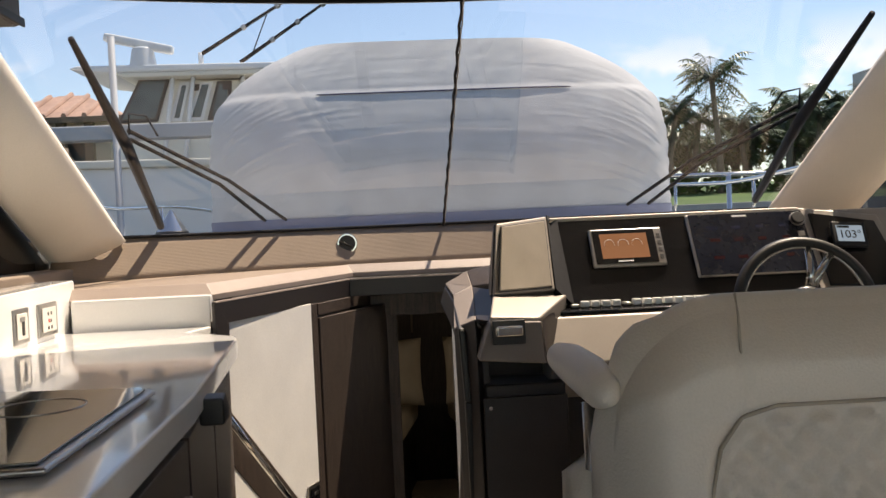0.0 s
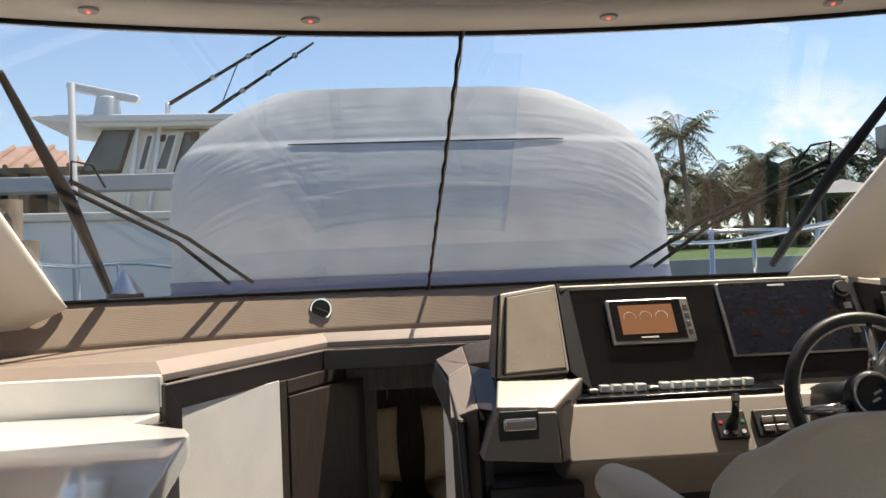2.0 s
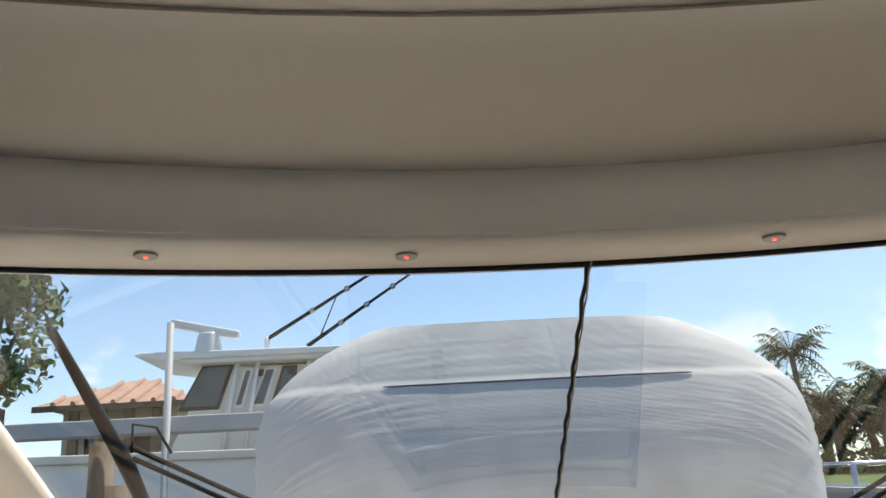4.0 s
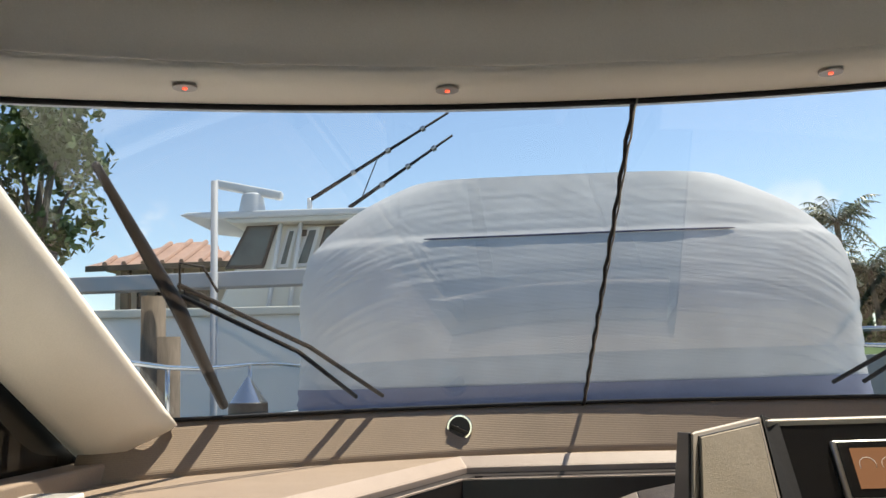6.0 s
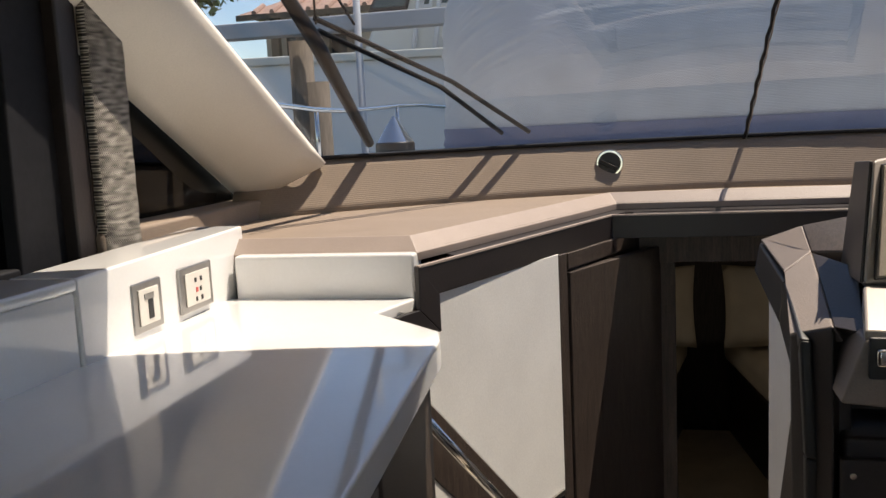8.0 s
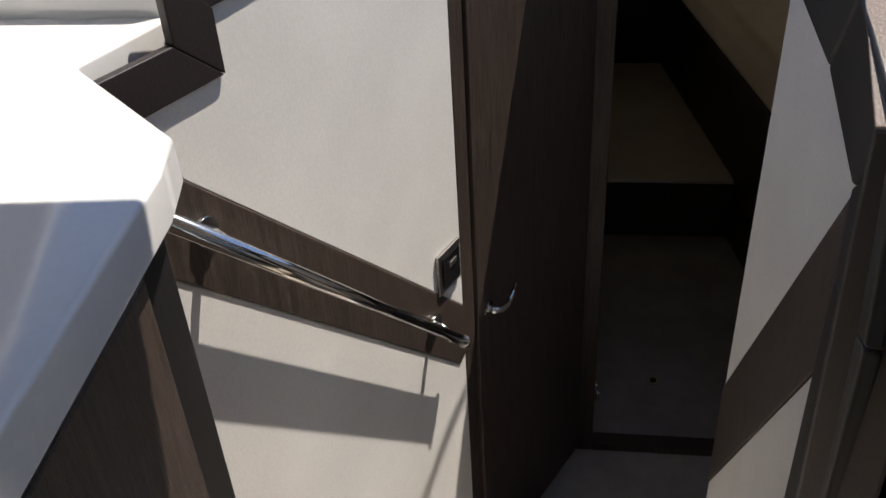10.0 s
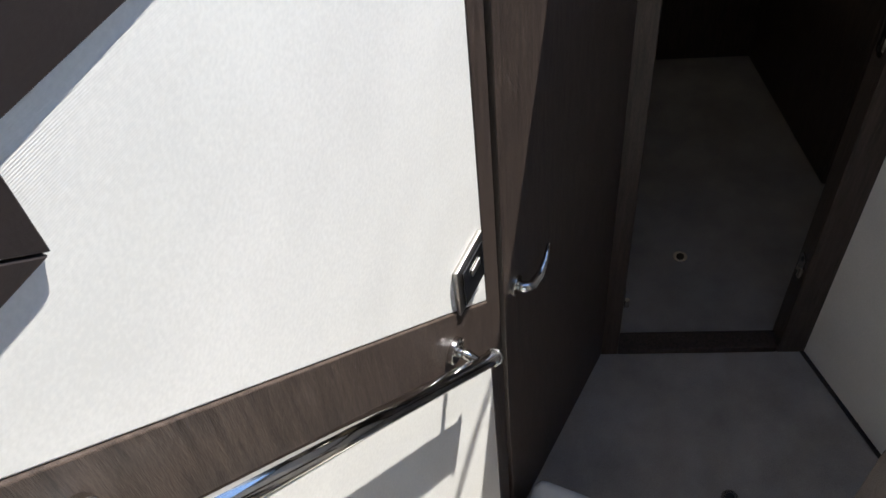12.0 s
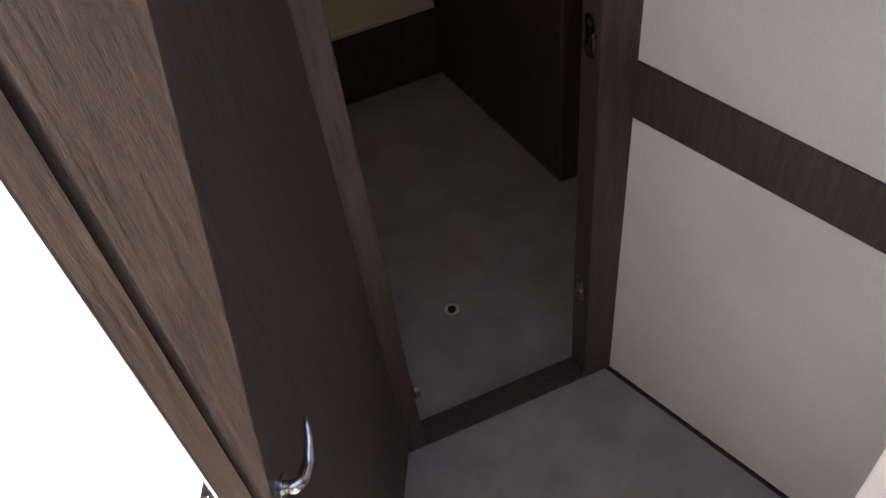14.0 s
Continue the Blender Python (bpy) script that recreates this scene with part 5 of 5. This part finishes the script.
# trees
def leafy(cx, cy, z0, height, spread, seed, count=2600):
    rnd = random.Random(seed)
    e = empty("tree", (cx, cy, z0))
    tube("trunk", [(0, 0, -2), (0.1, 0, height * 0.3), (-0.1, 0.1, height * 0.55), (0.1, 0, height * 0.8)], [0.28, 0.22, 0.15, 0.05], BARK, 8, parent=e)
    bm = bmesh.new()
    blobs = []
    for k in range(16):
        a = rnd.uniform(0, 6.28)
        rr = spread * rnd.uniform(0.15, 0.8)
        c = Vector((rr * math.cos(a), rr * math.sin(a), height * rnd.uniform(0.45, 0.95)))
        blobs.append((c, spread * rnd.uniform(0.22, 0.42)))
        add_tube(bm, [(0, 0, height * 0.4), lerp((0, 0, height * 0.4), c, 0.6) + Vector((0, 0, 0.2)), c], [0.09, 0.06, 0.02], 5)
    mesh_ob("limbs", bm, BARK, parent=e)
    bm = bmesh.new()
    for k in range(count):
        c, r = blobs[k % len(blobs)]
        d = Vector((rnd.gauss(0, 1), rnd.gauss(0, 1), rnd.gauss(0, 0.8))).normalized() * r * rnd.uniform(0.4, 1.05)
        p = c + d
        s = rnd.uniform(0.10, 0.22)
        u = Vector((rnd.gauss(0, 1), rnd.gauss(0, 1), rnd.gauss(0, 1))).normalized()
        w = u.cross(Vector((rnd.gauss(0, 1), rnd.gauss(0, 1), rnd.gauss(0, 1)))).normalized()
        q = [bm.verts.new(p + u * s), bm.verts.new(p + w * s * 0.5), bm.verts.new(p - u * s), bm.verts.new(p - w * s * 0.5)]
        bm.faces.new(q)
    tagged(mesh_ob("leaves", bm, LEAF, parent=e), kind="stuff")
    tagged(e, "broad green tree with a loose uneven crown", "tree", "trees on the far bank")


leafy(-12.8, 25.5, 1.2, 8.4, 3.3, 3, 4200)
leafy(-3.2, 36, 2.0, 5.2, 2.6, 5, 1800)
leafy(-7.2, 38, 2.0, 5.0, 2.4, 6, 1500)


def palm(x, y, z0, h, seed, size=1.0):
    rnd = random.Random(seed)
    e = empty("palm_tree", (x, y, z0))
    lean = rnd.uniform(-0.5, 0.5)
    tube("trunk", [(0, 0, -1), (lean * 0.3, 0, h * 0.4), (lean * 0.8, 0, h * 0.8), (lean, 0, h)], [0.22, 0.16, 0.13, 0.15], BARK, 8, parent=e)
    bm = bmesh.new()
    for k in range(34):
        a = 6.28 * k * 7 / 34 + rnd.uniform(-0.15, 0.15)
        up = rnd.uniform(-0.5, 2.5)
        L = rnd.uniform(1.9, 2.6) * size
        prev = None
        d = Vector((math.cos(a), math.sin(a), 0))
        side = Vector((-d.y, d.x, 0))
        n = 14
        for i in range(1, n + 1):
            t = i / n
            c = Vector((lean, 0, h)) + d * L * t * (1 - 0.12 * t) + Vector((0, 0, L * (up * t * 0.6 - 0.85 * t * t)))
            wl = 0.55 * size * math.sin(math.pi * min(1, t * 0.9 + 0.08))
            for s in (-1, 1):
                tip = c + side * s * wl + d * 0.22 * size + Vector((0, 0, -wl * rnd.uniform(0.3, 0.9)))
                b0, b1 = c - d * 0.07, c + d * 0.07
                bm.faces.new([bm.verts.new(b0), bm.verts.new(b1), bm.verts.new(tip)])
            if prev is not None:
                pv = [bm.verts.new(prev + side * 0.03), bm.verts.new(prev - side * 0.03), bm.verts.new(c)]
                bm.faces.new(pv)
            prev = c
    tagged(mesh_ob("fronds", bm, PALM_LEAF, parent=e), kind="stuff")
    tagged(e, "tall palm tree with drooping green fronds", "palm", "palms on the far bank")


prnd = random.Random(11)
palm(17.4, 45.0, 2.2, 6.0, 1, 0.95)
palm(14.9, 46.0, 2.2, 4.3, 2, 0.8)
for i, (x, h) in enumerate(((16.4, 3.6), (19.6, 3.4), (20.8, 4.0), (22.1, 3.5), (23.5, 4.1), (25.0, 3.7), (26.6, 4.3), (28.4, 4.2), (13.2, 3.0), (30.5, 4.4), (11.0, 3.0))):
    palm(x, 46 + prnd.uniform(-1.5, 3.0), 2.3, h + 0.3, 20 + i, prnd.uniform(0.75, 0.95))
    palm(x + prnd.uniform(-0.8, 0.8), 48.5, 2.3, h - prnd.uniform(0.3, 1.4), 60 + i, prnd.uniform(0.8, 1.0))
for i in range(13):
    leafy(9 + 2.2 * i, 51 + prnd.uniform(-2, 2), 2.4, prnd.uniform(3.8, 5.2), 2.4, 40 + i, 1500)
bm = bmesh.new()
for i in range(2600):
    p = Vector((prnd.uniform(8, 40), prnd.uniform(44.5, 46), prnd.uniform(2.2, 3.4)))
    u = Vector((prnd.gauss(0, 1), prnd.gauss(0, 1), prnd.gauss(0, 1))).normalized() * 0.2
    w = u.cross(Vector((0.3, 0.5, 0.8))).normalized() * 0.12
    bm.faces.new([bm.verts.new(p + u), bm.verts.new(p + w), bm.verts.new(p - u), bm.verts.new(p - w)])
tagged(mesh_ob("hedge", bm, LEAF), "dark green hedge along the far bank", "hedge", kind="stuff")

# shelter on the far bank
e = empty("dock_shelter", (24.5, 43.0, 2.2))
bm = bmesh.new()
a = [bm.verts.new(p) for p in ((-2.4, -1.6, 2.5), (2.4, -1.6, 2.5), (2.4, 1.6, 2.5), (-2.4, 1.6, 2.5), (0, 0, 3.3))]
for f in ((0, 1, 4), (1, 2, 4), (2, 3, 4), (3, 0, 4)):
    bm.faces.new([a[i] for i in f])
bm.faces.new([a[3], a[2], a[1], a[0]])
mesh_ob("roof", bm, STONE, parent=e)
for x in (-2.0, 2.0):
    for y in (-1.3, 1.3):
        box("post", (x - 0.12, y - 0.12, -0.6), (x + 0.12, y + 0.12, 2.5), TIMBER, 0.01, e)
tagged(e, "small open shelter with a grey roof on timber posts", "shelter")

# ---- neighbouring white boat ----
nb = empty("moored_boat", (-3.4, 14.0, 0))


def npart(name, pts, off, mat, bevel=0.03):
    return prism(name, [Vector(p) - Vector((-3.4, 14, 0)) for p in pts], off, mat, bevel, nb)


npart("hull", [(-7.5, 13.0, 2.42), (-0.5, 13.0, 2.32), (-0.5, 13.0, -1.7), (-6.0, 13.0, -1.7)], (0, 3.0, 0), HULL, 0.08)
npart("rub_rail", [(-7.6, 12.93, 2.46), (-0.5, 12.93, 2.36), (-0.5, 12.93, 2.25), (-7.5, 12.93, 2.33)], (0, 0.1, 0), HULL_CREAM, 0.02)
npart("console", [(-3.95, 14.0, 2.4), (-3.35, 14.0, 3.72), (-1.6, 14.0, 3.65), (-1.5, 14.0, 2.4)], (0, 1.2, 0), HULL_CREAM, 0.05)
def raked_window(x0, x1, x2, x3, z0, z1, rim):
    """Raked side window from sill corners x0, x3 to head corners x1, x2, in a rim."""
    npart("window_rim", [(x0, 13.975, z0), (x1, 13.975, z1), (x2, 13.975, z1), (x3, 13.975, z0)], (0, 0.02, 0), rim, 0.01)
    k = 0.05
    npart("window", [(x0 + k * 1.4, 13.965, z0 + k), (x1 + k * 0.6, 13.965, z1 - k), (x2 - k * 1.3, 13.965, z1 - k), (x3 - k * 0.7, 13.965, z0 + k)], (0, 0.02, 0), BOAT_GLASS, 0.006)


raked_window(-3.80, -3.44, -2.98, -3.20, 3.05, 3.72, BLACK)
raked_window(-3.02, -2.84, -2.68, -2.84, 3.05, 3.64, HULL)
raked_window(-2.76, -2.54, -2.34, -2.52, 3.05, 3.64, HULL)
raked_window(-2.46, -2.28, -2.06, -2.10, 3.05, 3.64, BLACK)
for x in (-2.66, -2.2):
    npart("box_fitting", [(x, 13.955, 3.50), (x, 13.955, 3.60), (x + 0.12, 13.955, 3.60), (x + 0.10, 13.955, 3.50)], (0, 0.015, 0), WENGE_FLAT, 0.004)
for x0, x1 in ((-3.12, -2.90), (-2.80, -2.60), (-2.0, -1.86)):
    tube("top_post", [Vector((x0, 13.9, 2.45)) - nb.location, Vector((x1, 13.86, 3.78)) - nb.location], 0.035, HULL, 8, parent=nb)
npart("hard_top", [(-4.40, 13.7, 3.845), (-4.28, 13.7, 3.885), (-1.2, 13.7, 3.85), (-1.2, 13.7, 3.75), (-3.9, 13.7, 3.765)], (0, 1.9, 0), HULL, 0.03)
npart("top_lining", [(-3.75, 13.72, 3.766), (-1.3, 13.72, 3.752), (-1.3, 13.72, 3.68), (-3.6, 13.72, 3.69)], (0, 1.8, 0), HULL_CREAM, 0.02)
disc("radar_base", (0.05, -0.1, 3.84), (0, 0, 1), 0.21, 0.32, HULL, 20, 0.15, parent=nb)
bmr = bmesh.new()
add_box(bmr, (-0.52, -0.08, -0.065), (0.52, 0.08, 0.065), Matrix.Translation((0.0, -0.1, 4.22)) @ pose(0, 0, 0, 0, 13, 0))
mesh_ob("radar_bar", bmr, HULL, bevel=0.04, segments=3, parent=nb)
for p, q in (((-2.55, 14.2, 4.09), (-0.4, 14.2, 5.36)), ((-1.95, 14.2, 3.95), (-0.35, 14.2, 5.0))):
    tube("outrigger", [Vector(p) - nb.location, Vector(q) - nb.location], [0.032, 0.018], RUBBER, 8, parent=nb)
    for k in (0.3, 0.55, 0.8):
        disc("outrigger_clamp", lerp(p, q, k) - nb.location, Vector(q) - Vector(p), 0.045, 0.07, BRUSHED, 8, parent=nb)
tube("outrigger_base", [Vector((-2.55, 14.2, 3.85)) - nb.location, Vector((-2.55, 14.2, 4.12)) - nb.location], 0.04, HULL, 8, parent=nb)
tube("outrigger_stay", [Vector((-1.75, 14.2, 4.1)) - nb.location, Vector((-1.5, 14.2, 4.70)) - nb.location], 0.01, RUBBER, 6, parent=nb)
for x in (-1.9, -1.4, -1.0):
    tube("seat_clutter", [Vector((x, 13.6, 2.4)) - nb.location, Vector((x + 0.1, 13.6, 2.7)) - nb.location, Vector((x + 0.3, 13.6, 2.75)) - nb.location], [0.14, 0.18, 0.06], BLACK, 8, parent=nb)
tagged(nb, "white sport fishing boat with hard top and radar", "boat")

# boat lift: post and beam, pilings
bl2 = tube("lift_post", [(-2.42, 9.2, -2.0), (-2.42, 9.2, 3.29)], 0.034, GALV, 12)
tagged(bl2, "grey steel boat lift post", "post")
bm2 = box("lift_beam", (-5.0, 9.25, 2.28), (-1.0, 9.45, 2.43), GALV, 0.015)
tagged(bm2, "grey lift beam carried by timber pilings", "beam")
for x, z in ((-3.15, 2.0), (-4.6, 2.2), (-3.0, 1.6)):
    pl = tube("dock_piling", [(x, 9.6, -2.2), (x, 9.6, z + 0.25)], [0.13, 0.12], TIMBER, 12)
    tagged(pl, "weathered timber dock piling", "piling", "dock pilings")
dk = box("dock", (-9, 9.7, 0.4), (-2.6, 11.2, 0.6), TIMBER, 0.02)
tagged(dk, "weathered timber dock beside the boat", "dock")
for sgn in (1,):
    rr = tube("dock_rail", [(2.6, 10.5, 1.75), (5.0, 10.8, 1.74), (7.5, 11.0, 1.72)], 0.03, STEEL, 8)
    tagged(rr, "pale metal rail beyond the deck", "rail")
    for x in (3.0, 4.3, 5.6, 6.9):
        tube("post", [(x, 10.6, 1.74), (x, 10.6, -1.7)], 0.03, STEEL, 8, parent=rr)
